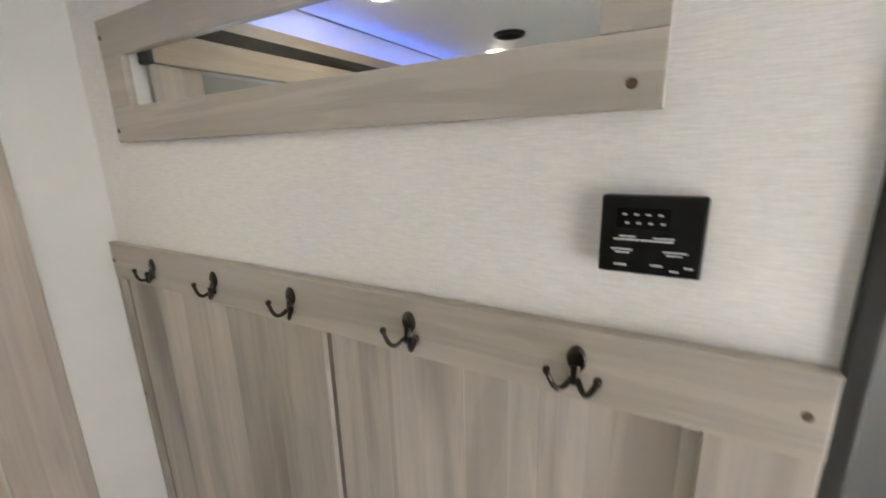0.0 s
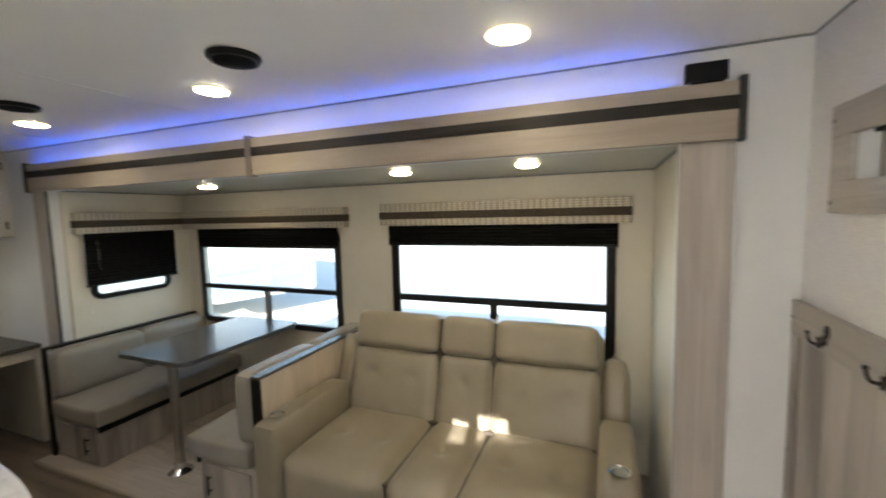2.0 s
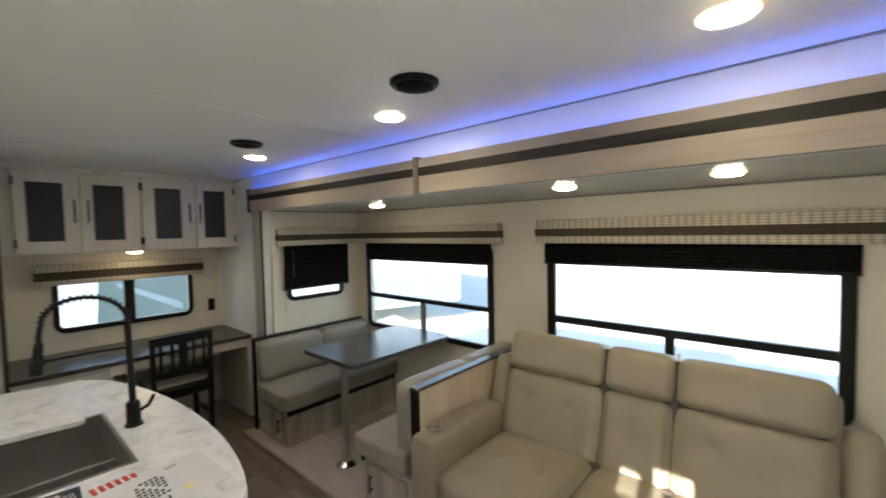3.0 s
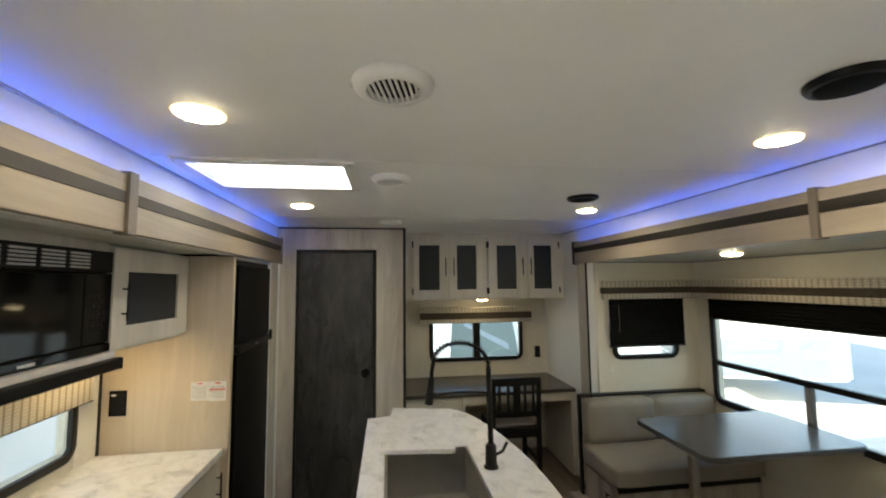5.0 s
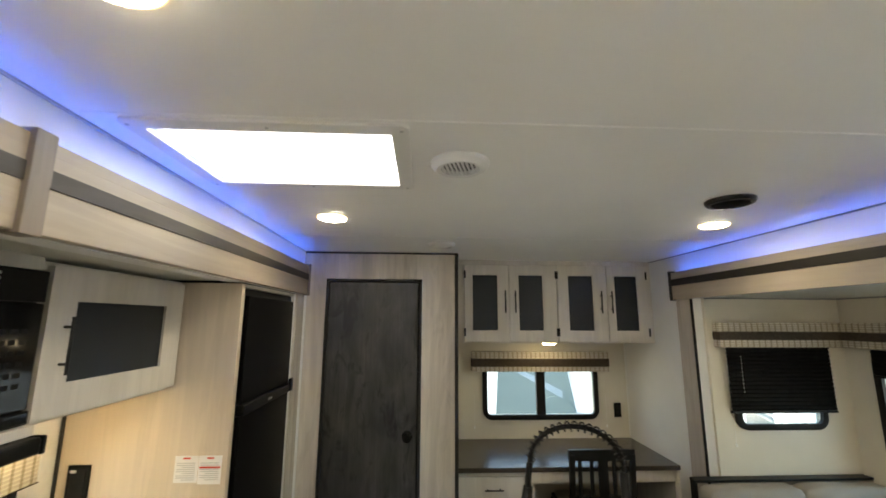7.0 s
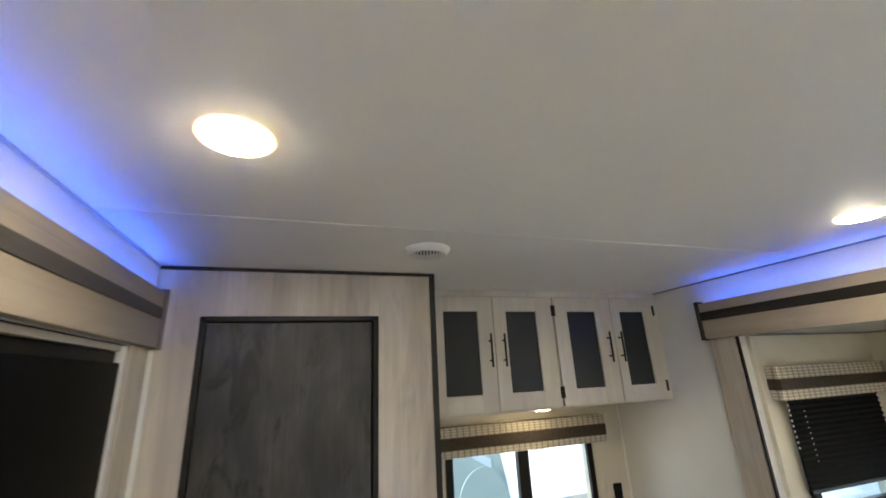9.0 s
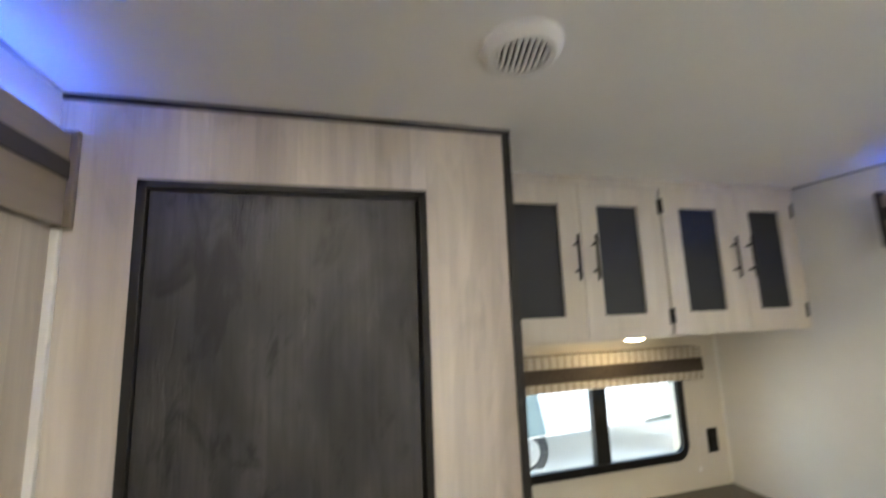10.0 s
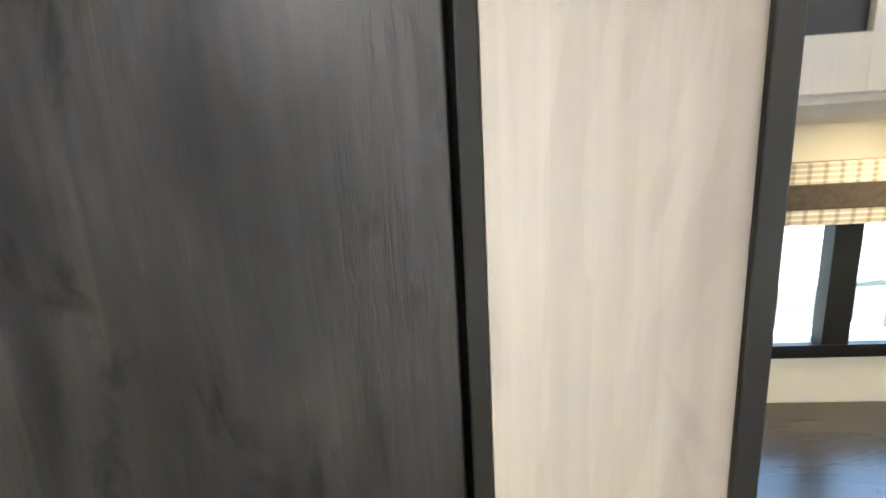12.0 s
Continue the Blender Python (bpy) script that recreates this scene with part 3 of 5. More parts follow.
# entry door, beside the kitchen slide
def entry_door():
    d = thing("door_2", (XL, 0.06, 0), "white entry door with a tall frosted window", "door", "", "structure")
    y0, y1 = -0.28, 0.40
    bm = bmesh.new()
    for a in ((y0, y1, 0.0, 0.30), (y0, y1, 1.72, 1.95), (y0, -0.22, 0.30, 1.72), (0.34, y1, 0.30, 1.72), (-0.22, 0.34, 1.47, 1.55)):
        box(XL + 0.012, XL + 0.052, *a, bm=bm)
    part("door_leaf", bm, WALL_W, d)
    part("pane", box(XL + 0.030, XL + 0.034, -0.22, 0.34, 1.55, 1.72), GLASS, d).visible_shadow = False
    # out of view, made tall to let more daylight onto the hook wall
    part("frosted_pane", box(XL + 0.030, XL + 0.034, -0.22, 0.34, 0.30, 1.47), FROST, d)
    # unseen mask, added to shape the sofa's sun patch: a slanted gap and a small hole
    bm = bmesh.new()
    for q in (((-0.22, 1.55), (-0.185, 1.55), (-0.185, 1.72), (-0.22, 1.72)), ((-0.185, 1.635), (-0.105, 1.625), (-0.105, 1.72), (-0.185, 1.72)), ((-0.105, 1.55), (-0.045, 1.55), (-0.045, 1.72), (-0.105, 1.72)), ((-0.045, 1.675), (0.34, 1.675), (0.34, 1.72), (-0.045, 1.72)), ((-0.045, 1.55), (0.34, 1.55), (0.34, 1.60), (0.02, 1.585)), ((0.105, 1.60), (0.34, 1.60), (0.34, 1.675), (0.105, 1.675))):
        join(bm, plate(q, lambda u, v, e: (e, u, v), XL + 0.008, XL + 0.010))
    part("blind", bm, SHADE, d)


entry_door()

# ---- windows ----
def window(name, place, w, h, r, bars, panes, label, fw=0.035, depth=0.022):
    """place maps (u, v, d): across, up, into the room. bars: (u0, u1, v0, v1). panes: the same."""
    ob = thing(name, place(0, -h / 2, 0), label, "window", "", "structure")
    part("window_frame", ring(w, h, r, fw, depth, place), BLACK_F, ob, "", True)
    for u0, u1, v0, v1 in bars:
        part("glazing_bar", plate([(u0, v0), (u1, v0), (u1, v1), (u0, v1)], place, -0.02, depth * 0.7), BLACK_F, ob)
    for u0, u1, v0, v1 in panes:
        p = part("pane", plate([(u0, v0), (u1, v0), (u1, v1), (u0, v1)], place, -0.016, -0.012), GLASS, ob)
        p.visible_shadow = False
    return ob


def back_place(yc, zc):
    return lambda u, v, d: (SX + d, yc + u, zc + v)


wd, hd = 1.465, 0.80      # dinette
window("window_1", back_place(-2.567, 1.085), wd, hd, 0.075, [(-wd / 2 + 0.03, wd / 2 - 0.03, -0.105, -0.07), (-0.018, 0.018, -hd / 2 + 0.03, -0.105)],
       [(-wd / 2 + 0.03, wd / 2 - 0.03, -0.08, hd / 2 - 0.03), (-wd / 2 + 0.03, 0, -hd / 2 + 0.03, -0.10), (0, wd / 2 - 0.03, -hd / 2 + 0.03, -0.10)], "black-framed window beside the dinette table", 0.042)
wd, hd = 1.445, 0.82      # sofa
window("window_2", back_place(-0.672, 1.095), wd, hd, 0.07, [(-wd / 2 + 0.03, wd / 2 - 0.03, -0.115, -0.072), (-0.022, 0.022, -hd / 2 + 0.03, -0.11)],
       [(-wd / 2 + 0.03, wd / 2 - 0.03, -0.08, hd / 2 - 0.03), (-wd / 2 + 0.03, 0, -hd / 2 + 0.03, -0.11), (0, wd / 2 - 0.03, -hd / 2 + 0.03, -0.11)], "black-framed window behind the sofa", 0.055)
window("window_3", lambda u, v, d: (-1.858 - u, SY0 + d, 1.24 + v), 0.575, 0.46, 0.07, [], [(-0.26, 0.26, -0.2, 0.2)], "small black-framed window with round corners", 0.036)
window("window_4", lambda u, v, d: (-0.657 - u, YN + d, 1.095 + v), 0.945, 0.455, 0.075, [(-0.035, 0.035, -0.2, 0.2)], [(-0.44, 0, -0.2, 0.2), (0, 0.44, -0.2, 0.2)], "black-framed sliding window over the desk", 0.038)
window("window_5", lambda u, v, d: (KX - d, -1.92 + u, 1.01 + v), 1.28, 0.37, 0.07, [(-0.02, 0.02, -0.16, 0.16)], [(-0.61, 0, -0.16, 0.16), (0, 0.61, -0.16, 0.16)], "black-framed window over the kitchen counter", 0.04)

# skylight
def skylight():
    s = thing("window_6", ((SKX0 + SKX1) / 2, (SKY0 + SKY1) / 2, H), "white-framed skylight with a frosted diffuser", "skylight", "", "structure")
    cx, cy, w, h = (SKX0 + SKX1) / 2, (SKY0 + SKY1) / 2, SKX1 - SKX0, SKY1 - SKY0
    part("window_frame", ring(w + 0.07, h + 0.09, 0.02, 0.042, 0.010, lambda u, v, d: (cx + u, cy + v, H - d)), WHITE_P, s, "", True)
    bm = cushion(SKX0 + 0.001, SKX1 - 0.001, SKY0 + 0.001, SKY1 - 0.001, H + 0.003, H + 0.009, 0.002, 0.001, (), 6)
    part("diffuser", bm, FROST, s, "", True).visible_shadow = False
    for x in (SKX0 - 0.018, (SKX0 + SKX1) / 2, SKX1 + 0.018):
        for y in (SKY0 - 0.024, SKY1 + 0.024):
            part("screw", lathe([(0.0, -0.003), (0.004, -0.002), (0.005, 0.0)], (x, y, H - 0.0095), "z", 10), INK_G, s)


skylight()
# ---- fascias ----
def fascia(name, x0, x1, y0, y1, z0, z1, s0, s1, stripe, ends, label):
    """A long wooden cove board with a dark stripe; ends: (y, width, material)."""
    f = thing(name, ((x0 + x1) / 2, (y0 + y1) / 2, z0), label, "trim", "", "structure")
    face = x1 if abs(x1) < abs(x0) else x0
    back = x0 if face == x1 else x1
    side = 1 if face > back else -1
    bm = box(back, face, y0, y1, z0, z1 - 0.026, 0.003)
    box(face - side * 0.009, face, y0, y1, z1 - 0.028, z1, 0.002, bm=bm)
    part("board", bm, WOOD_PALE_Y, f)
    part("stripe", box(back, face + side * 0.0035, y0 + 0.002, y1 - 0.002, s0, s1, 0.001), stripe, f)
    for y, w, m in ends:
        part("batten", box(back - side * 0.002, face + side * 0.012, y - w / 2, y + w / 2, z0 - 0.006, z1 + 0.010, 0.002), m, f)
    return f


fascia("trim_lounge_fascia", XR, -1.346, -3.61, 0.375, 1.787, 1.965, 1.877, 1.920, WOOD_STRIPE,
       [(0.380, 0.020, WOOD_TRIM), (-1.632, 0.030, WOOD_BATTEN), (-3.612, 0.016, WOOD_TRIM)], "pale wooden cove board with a dark stripe")
fascia("trim_kitchen_fascia", 1.030, XL, -3.585, -0.35, 1.802, 1.985, 1.893, 1.930, WOOD_STRIPE_L,
       [(-1.733, 0.045, WOOD_BATTEN), (-3.590, 0.014, WOOD_BATTEN)], "pale wooden cove board with a grey-brown stripe")


def led_strip(x, y0, y1, z, side):
    s = thing("led_strip", (x, (y0 + y1) / 2, z - 0.02), "blue glowing light strip behind the cove board's edge", "light strip")
    tilt = Matrix.Translation((x + 0.004 * side, 0, z - 0.002)) @ Matrix.Rotation(radians(42 * side), 4, "Y")
    bm = box(-0.0065, 0.0065, y0, y1, -0.0030, -0.0008)
    turned(bm, tilt)
    box(x - 0.003, x + 0.003, y0, y1, z - 0.024, z - 0.009, bm=bm)
    part("holder", bm, BLACK, s)
    strip = turned(box(-0.006, 0.006, y0, y1, -0.0007, 0.0003), tilt)
    part("strip", strip, LED_M, s)
    return s


led_strip(-1.364, -3.57, 0.20, 1.962, 1)
led_strip(1.047, -3.56, -0.36, 1.982, -1)
# jambs of the slide-outs, cornice strips
setting("trim_slide_post_near", box(XR - 0.002, -1.362, 0.216, 0.372, 0.0, 1.786, 0.004), WOOD_POST, "grey wood-grain post at the slide-out opening", "trim")
setting("trim_slide_post_far", box(XR - 0.002, -1.362, -3.60, -3.468, 0.0, 1.786, 0.004), WOOD_POST, "grey wood-grain post at the far end of the slide-out", "trim")
setting("trim_slide_seal", box(-1.380, -1.366, -3.467, -3.457, 0.028, 1.786, 0.002), BLACK, "black rubber seal along the post", "trim")
setting("trim_kitchen_corner", box(1.036, 1.0590, -3.5995, -3.5865, 0.0, 1.80, 0.003), WHITE_P, "white strip in the corner beside the panel wall", "trim")
setting("wall_filler_panel", box(1.049, 1.0595, -3.5860, -3.4405, 0.0, 1.80, 0.0015), WOOD_PALE, "pale whitewashed wood filler panel beside the refrigerator", "wall")
setting("trim_ceiling_lounge", box(XR, XR + 0.007, YN, YE, H - 0.0075, H - 0.0005, 0.002), TRIM_G, "thin blue-grey strip along the ceiling", "trim")
setting("trim_ceiling_hooks", box(XR + 0.011, 0.185, YE - 0.007, YE - 0.0005, H - 0.0075, H - 0.0005, 0.002), TRIM_G, "thin blue-grey strip over the hook wall", "trim")
setting("trim_ceiling_kitchen", box(XL - 0.007, XL, YD + 0.01, 2.0, H - 0.0075, H - 0.0005, 0.002), INK_G, "thin pale grey strip along the kitchen ceiling", "trim")
setting("trim_slide_ceiling_back", box(SX, SX + 0.010, SY0, SY1, SZ - 0.010, SZ - 0.0005, 0.002), TRIM_G, "grey strip along the slide-out ceiling", "trim")
setting("trim_slide_ceiling_near", box(SX + 0.011, XR - 0.072, SY1 - 0.010, SY1 - 0.0005, SZ - 0.010, SZ - 0.0005, 0.002), TRIM_G, "grey strip over the wall beside the sofa", "trim")
setting("trim_slide_ceiling_far", box(SX + 0.011, XR - 0.072, SY0 + 0.0005, SY0 + 0.010, SZ - 0.010, SZ - 0.0005, 0.002), TRIM_G, "grey strip over the small window's wall", "trim")
setting("trim_nook_corner", box(XR, XR + 0.008, YN + 0.0005, YN + 0.008, 0.74, 1.485), WHITE_P, "thin corner strip behind the desk", "trim")
setting("trim_nook_ceiling", box(XR, 0.083, YN, YN + 0.010, H - 0.012, H - 0.0005), WHITE_P, "thin strip over the cupboards", "trim")

# floor planks
planks = []
for i in range(12):
    x0 = -1.155 + 0.184 * i
    x1 = min(x0 + 0.1825, 1.018)
    y = -3.74 - 0.31 * ((i * 5) % 4)
    while y < 0.55 and x1 - x0 > 0.03:
        y1 = y + 1.2185
        if y1 > -4.0:
            part("plank", box(x0, x1, max(y, -4.37), min(y1, 1.9), -0.0062, 0.0, 0.0012, 1), PLANK, FLOOR)
        y += 1.22

# ---- ceiling fittings ----
def ceiling_lamp(x, y, z, label, r=0.062, lens=None, deep=1.1):
    lamp = thing("ceiling_lamp", (x, y, z), label, "lamp", "round ceiling lamps")
    part("rim", lathe([(p, q * deep) for p, q in ((0.0, 0.0), (r, 0.0), (r + 0.0005, -0.0025), (r - 0.001, -0.0042), (r - 0.003, -0.0046), (r - 0.005, -0.0038), (0.0, -0.0038))], (x, y, z), "z", 36), LENS_E, lamp, "rim made to glow as the lens's warm halo", True)
    part("lens", lathe([(p, q * deep) for p, q in ((0.0, -0.0041), (r - 0.0055, -0.0041), (r - 0.0068, -0.0060), (r * 0.78, -0.0082), (r * 0.4, -0.0102), (0.0, -0.0108))], (x, y, z), "z", 32), lens or LENS, lamp, "glowing warm white lens", True)
    return lamp


for x, y in ((0.707, -1.439), (0.70, -2.699), (-1.012, -2.717), (-1.012, -1.449), (-1.006, -0.272)):
    ceiling_lamp(x, y, H, "lit round warm white lamp on the main ceiling")
for x, y in ((-1.80, -2.497), (-1.722, -0.999), (-1.726, -0.348)):
    ceiling_lamp(x, y, SZ, "lit round warm white lamp on the slide-out ceiling", 0.055, LENS_S, 1.7)


def ceiling_speaker(x, y):
    s = thing("ceiling_speaker", (x, y, H), "round black speaker on the ceiling", "speaker", "ceiling speakers")
    r = 0.080
    part("rim", lathe([(0.0, 0.0), (r, 0.0), (r, -0.008), (r - 0.006, -0.016), (r - 0.016, -0.018), (r - 0.018, -0.012), (0, -0.012)], (x, y, H), "z", 40), BLACK, s, "", True)
    bm = lathe([(0.0, -0.013), (r - 0.019, -0.013), (r - 0.021, -0.017), (r * 0.5, -0.022), (0.0, -0.0235)], (x, y, H), "z", 32)
    part("grille", bm, SHADE, s, "matt black mesh grille", True)
    return s


ceiling_speaker(-0.798, -1.087)
ceiling_speaker(-0.798, -2.342)


def round_vent(x, y, r, rz, label):
    v = thing("ceiling_vent", (x, y, H), label, "vent", "round ceiling vents")
    part("collar", lathe([(r * 0.62, -0.004), (r * 0.66, -0.020), (r * 0.80, -0.021), (r * 0.95, -0.013), (r, -0.004), (r, 0.0), (r * 0.62, 0.0)], (x, y, H), "z", 44), WHITE_P, v, "", True)
    part("backing", lathe([(0.0, -0.0015), (r * 0.635, -0.0015), (r * 0.635, -0.0058), (0.0, -0.0058)], (x, y, H), "z", 28), SHADE, v)
    n = 9
    for i in range(n):
        u = -r * 0.56 + 2 * r * 0.56 * i / (n - 1)
        half = math.sqrt(max((r * 0.63) ** 2 - u * u, 1e-5))
        bm = box(-half, half, -0.0032, 0.0032, -0.0022, 0.0022, 0.0006)
        turned(bm, Matrix.Translation((x, y, H - 0.015)) @ Matrix.Rotation(radians(rz), 4, "Z") @ Matrix.Translation((0, u, 0)) @ Matrix.Rotation(radians(10), 4, "X"))
        part("slat", bm, WHITE_P, v)
    bm = box(-0.008, 0.008, -0.012, 0.012, -0.005, 0.0, 0.003)
    turned(bm, Matrix.Translation((x + r * 0.98, y, H - 0.004)))
    part("tab", bm, WHITE_P, v)
    return v


round_vent(0.210, -1.226, 0.092, 78, "round white slatted ceiling vent with a dark core")
round_vent(0.209, -2.050, 0.082, 75, "shallow round white ceiling vent beside the skylight")
round_vent(0.200, -3.270, 0.076, 75, "round white slatted vent over the charcoal door")


def air_conditioner():
    a = thing("ceiling_air_conditioner", (-0.165, -0.365, H), "white ceiling air conditioner panel with grey slats", "air conditioner")
    part("panel", box(-0.43, 0.10, -0.63, -0.10, H - 0.035, H, 0.016, 3), WHITE_P, a, "", True)
    for k in range(8):
        y = -0.60 + 0.022 * k
        part("slat", box(-0.39, 0.06, y, y + 0.012, H - 0.040, H - 0.034, 0.002), WOOD_TRIM, a)


air_conditioner()
sb = thing("subwoofer_box", (XR, 0.283, 1.972), "small black box on top of the cove board", "speaker")
part("case", box(XR + 0.001, -1.349, 0.224, 0.342, 1.974, 2.032, 0.004), BLACK, sb)
part("foot", box(XR + 0.004, -1.352, 0.24, 0.33, 1.9395, 1.974), BLACK, sb)

# ---- hook wall ----
def wainscot():
    w = thing("wainscot", (-0.6, YE, 0), "greige wood wainscot with rail and flat panels", "panelling", "", "structure")
    part("backing", box(XR + 0.001, 0.184, YE - 0.006, YE - 0.0005, 0.0, 1.21), WOOD_GREY, w)
    n = 0
    x = -1.350
    while x < 0.076:
        wd = (0.158, 0.128, 0.181, 0.147, 0.162, 0.140)[n % 6]
        x1 = min(x + wd, -0.672 if x < -0.672 else 0.076)
        if x1 - x > 0.01 and not (-0.672 <= x < -0.557):
            part("plank", box(x, x1 - 0.0004, YE - 0.0085, YE - 0.0055, 0.10, 1.188, 0.0003), WOOD_GREY, w)
        x = -0.553 if -0.680 < x1 < -0.57 else x1
        n += 1
    for x0, x1 in ((XR + 0.001, -1.352), (-0.672, -0.555), (0.074, 0.184)):
        part("stile", box(x0, x1, YE - 0.0215, YE - 0.004, 0.0, 1.181, 0.0025), WOOD_GREY, w)
    # dark strips stand in for the shadow at the stiles' right edges
    for x in (-1.3518, -0.5548):
        part("groove", box(x, x + 0.011, YE - 0.0095, YE - 0.0055, 0.10, 1.1805), WOOD_BATTEN, w, "dark brown strip painted as the stile's shadow")
    part("rail", box(XR + 0.001, 0.1845, YE - 0.0235, YE - 0.004, 1.181, 1.283, 0.0025), WOOD_PALE_X, w)
    part("cap_strip", box(XR + 0.001, 0.1845, YE - 0.0245, YE - 0.003, 1.281, 1.2855, 0.0015), WOOD_PALE_X, w)
    for x, z in ((-1.368, 1.233), (0.163, 1.233), (-1.366, 0.80)):
        part("screw_cap", turned(lathe([(0.0, 0.0), (0.0055, 0.0), (0.005, 0.002), (0.0, 0.0026)], (0, 0, 0), "z", 12), Matrix.Translation((x, YE - 0.0234 if z > 1 else YE - 0.0214, z)) @ Matrix.Rotation(math.pi / 2, 4, "X")), SCREW, w)


wainscot()


def coat_hook(x, z):
    """A double coat hook: oval plate, a long upper arm to one side and a lower one."""
    y = YE - 0.0236
    h = thing("coat_hook", (x, y, z), "black bronze double coat hook on the rail", "coat hook", "coat hooks on the rail")
    bm = turned(lathe([(0.0, 0.0), (0.0138, 0.0), (0.0138, 0.002), (0.0108, 0.005), (0.0, 0.006)], (0, 0, 0), "z", 20), Matrix.Translation((x, y, z - 0.004)) @ Matrix.Diagonal((0.95, 1, 1.35, 1)) @ Matrix.Rotation(math.pi / 2, 4, "X"))
    tube([(x, y - 0.004, z - 0.012), (x, y - 0.006, z - 0.026), (x, y - 0.006, z - 0.038)], 0.0062, 10, bm)
    part("plate", bm, BRONZE, h, "", True)
    for s in (-1, 1):
        pts = []
        for k in range(11):
            a = math.pi * k / 10
            pts.append((x + s * (0.004 + 0.028 * (k / 10)), y - 0.008 - 0.022 * math.sin(a * 0.55), z - 0.030 - 0.018 * math.sin(a) + 0.016 * (k / 10)))
        arm = tube(pts, 0.0042, 9, None, 0.0036)
        lathe([(0.0, -0.006), (0.0045, -0.0045), (0.006, 0.0), (0.0045, 0.0045), (0.0, 0.006)], pts[-1], "z", 12, arm)
        part("arm", arm, BRONZE, h, "", True)
    return h


for x in (-1.155, -0.886, -0.629, -0.345, -0.075):
    coat_hook(x, 1.246)


def wall_mirror():
    m = thing("wall_mirror", (-0.59, YE, 1.55), "wide mirror in a pale wooden board frame", "mirror")
    x0, x1, z0, z1 = -1.198, -0.002, 1.555, 1.828
    y0, y1 = YE - 0.022, YE - 0.0005
    part("bottom_board", box(x0, x1, y0, y1, z0, z0 + 0.080, 0.002), WOOD_PALE_X, m)
    part("top_board", box(x0, x1, y0, y1, z1 - 0.080, z1, 0.002), WOOD_PALE_X, m)
    part("side_board", box(x0, x0 + 0.088, y0 + 0.001, y1, z0 + 0.0805, z1 - 0.0805, 0.002), WOOD_PALE_X, m)
    part("side_board", box(x1 - 0.070, x1, y0 + 0.001, y1, z0 + 0.0805, z1 - 0.0805, 0.002), WOOD_PALE_X, m)
    part("mirror_glass", box(x0 + 0.085, x1 - 0.067, YE - 0.012, YE - 0.006, z0 + 0.076, z1 - 0.076), MIRROR, m, "clear silvered glass")
    for x in (x0 + 0.012, x1 - 0.032):
        for z in (z0 + 0.027, z1 - 0.038):
            part("screw_cap", turned(lathe([(0.0, 0.0), (0.0058, 0.0), (0.005, 0.002), (0.0, 0.0026)], (0, 0, 0), "z", 12), Matrix.Translation((x, y0, z)) @ Matrix.Rotation(math.pi / 2, 4, "X")), SCREW, m)


wall_mirror()


def control_panel():
    c = thing("control_panel", (-0.003, YE, 1.363), "black wall control panel with white print", "control panel")
    x0, x1, z0, z1 = -0.057, 0.0525, 1.367, 1.460
    part("case", box(x0, x1, YE - 0.020, YE - 0.0005, z0, z1, 0.004, 3), BLACK, c, "", True)
    part("display", box(x0 + 0.018, x0 + 0.074, YE - 0.0212, YE - 0.0195, z0 + 0.055, z0 + 0.079), GLOSS_B, c)
    y0, y1 = YE - 0.0220, YE - 0.0198
    for i in range(4):
        for j, z in enumerate((z0 + 0.071, z0 + 0.061)):
            x = x0 + 0.024 + 0.0125 * i + 0.003 * j
            part("legend", box(x, x + 0.005, y0, y1, z, z + 0.0015), PAPER, c)
    for x, z, w, h in ((0.016, 0.041, 0.070, 0.0022), (0.022, 0.045, 0.020, 0.0018), (0.058, 0.0445, 0.024, 0.0018), (0.014, 0.029, 0.026, 0.0020), (0.018, 0.0255, 0.018, 0.0016), (0.069, 0.029, 0.028, 0.0020), (0.073, 0.0255, 0.018, 0.0016), (0.018, 0.010, 0.016, 0.0024), (0.058, 0.012, 0.014, 0.0024), (0.078, 0.007, 0.010, 0.002), (0.092, 0.012, 0.010, 0.0024)):
        part("legend", box(x0 + x, x0 + x + 0.9 * w, y0, y1, z0 + z, z0 + z + 0.6 * h), PAPER, c)


control_panel()

# ---- blinds and valances ----
def valance(place, w, z0, z1, b0, b1, label, depth=0.075, cloth=None):
    """A padded cornice: striped cloth box with a brown band. place maps (u, v, d) to the world."""
    v = thing("window_valance", place(0, z0, 0), label, "valance", "striped valances")
    def blk(u0, u1, a, b, d1, bev):
        bm = box(u0, u1, 0.0005, d1, a, b, bev)
        for q in bm.verts:
            q.co = place(q.co.x, q.co.z, q.co.y)
        return bm
    part("cloth", blk(-w / 2, w / 2, z0, z1, depth, 0.008), cloth or STRIPED, v, "", True)
    part("band", blk(-w / 2 - 0.002, w / 2 + 0.002, b0, b1, depth + 0.003, 0.003), BAND, v, "dark brown band")
    return v


def back_wall(yc):
    return lambda u, v, d: (SX + d, yc + u, v)


valance(back_wall(-0.662), 1.575, 1.500, 1.650, 1.543, 1.592, "striped cloth valance over the sofa window")
valance(back_wall(-2.590), 1.685, 1.492, 1.642, 1.537, 1.586, "striped cloth valance over the dinette window")
valance(lambda u, v, d: (-1.870 - u, SY0 + d, v), 0.765, 1.492, 1.642, 1.537, 1.586, "short striped cloth valance over the small window", 0.06)
valance(lambda u, v, d: (-0.650 - u, YN + d, v), 1.112, 1.243, 1.398, 1.283, 1.345, "striped cloth valance over the desk window")


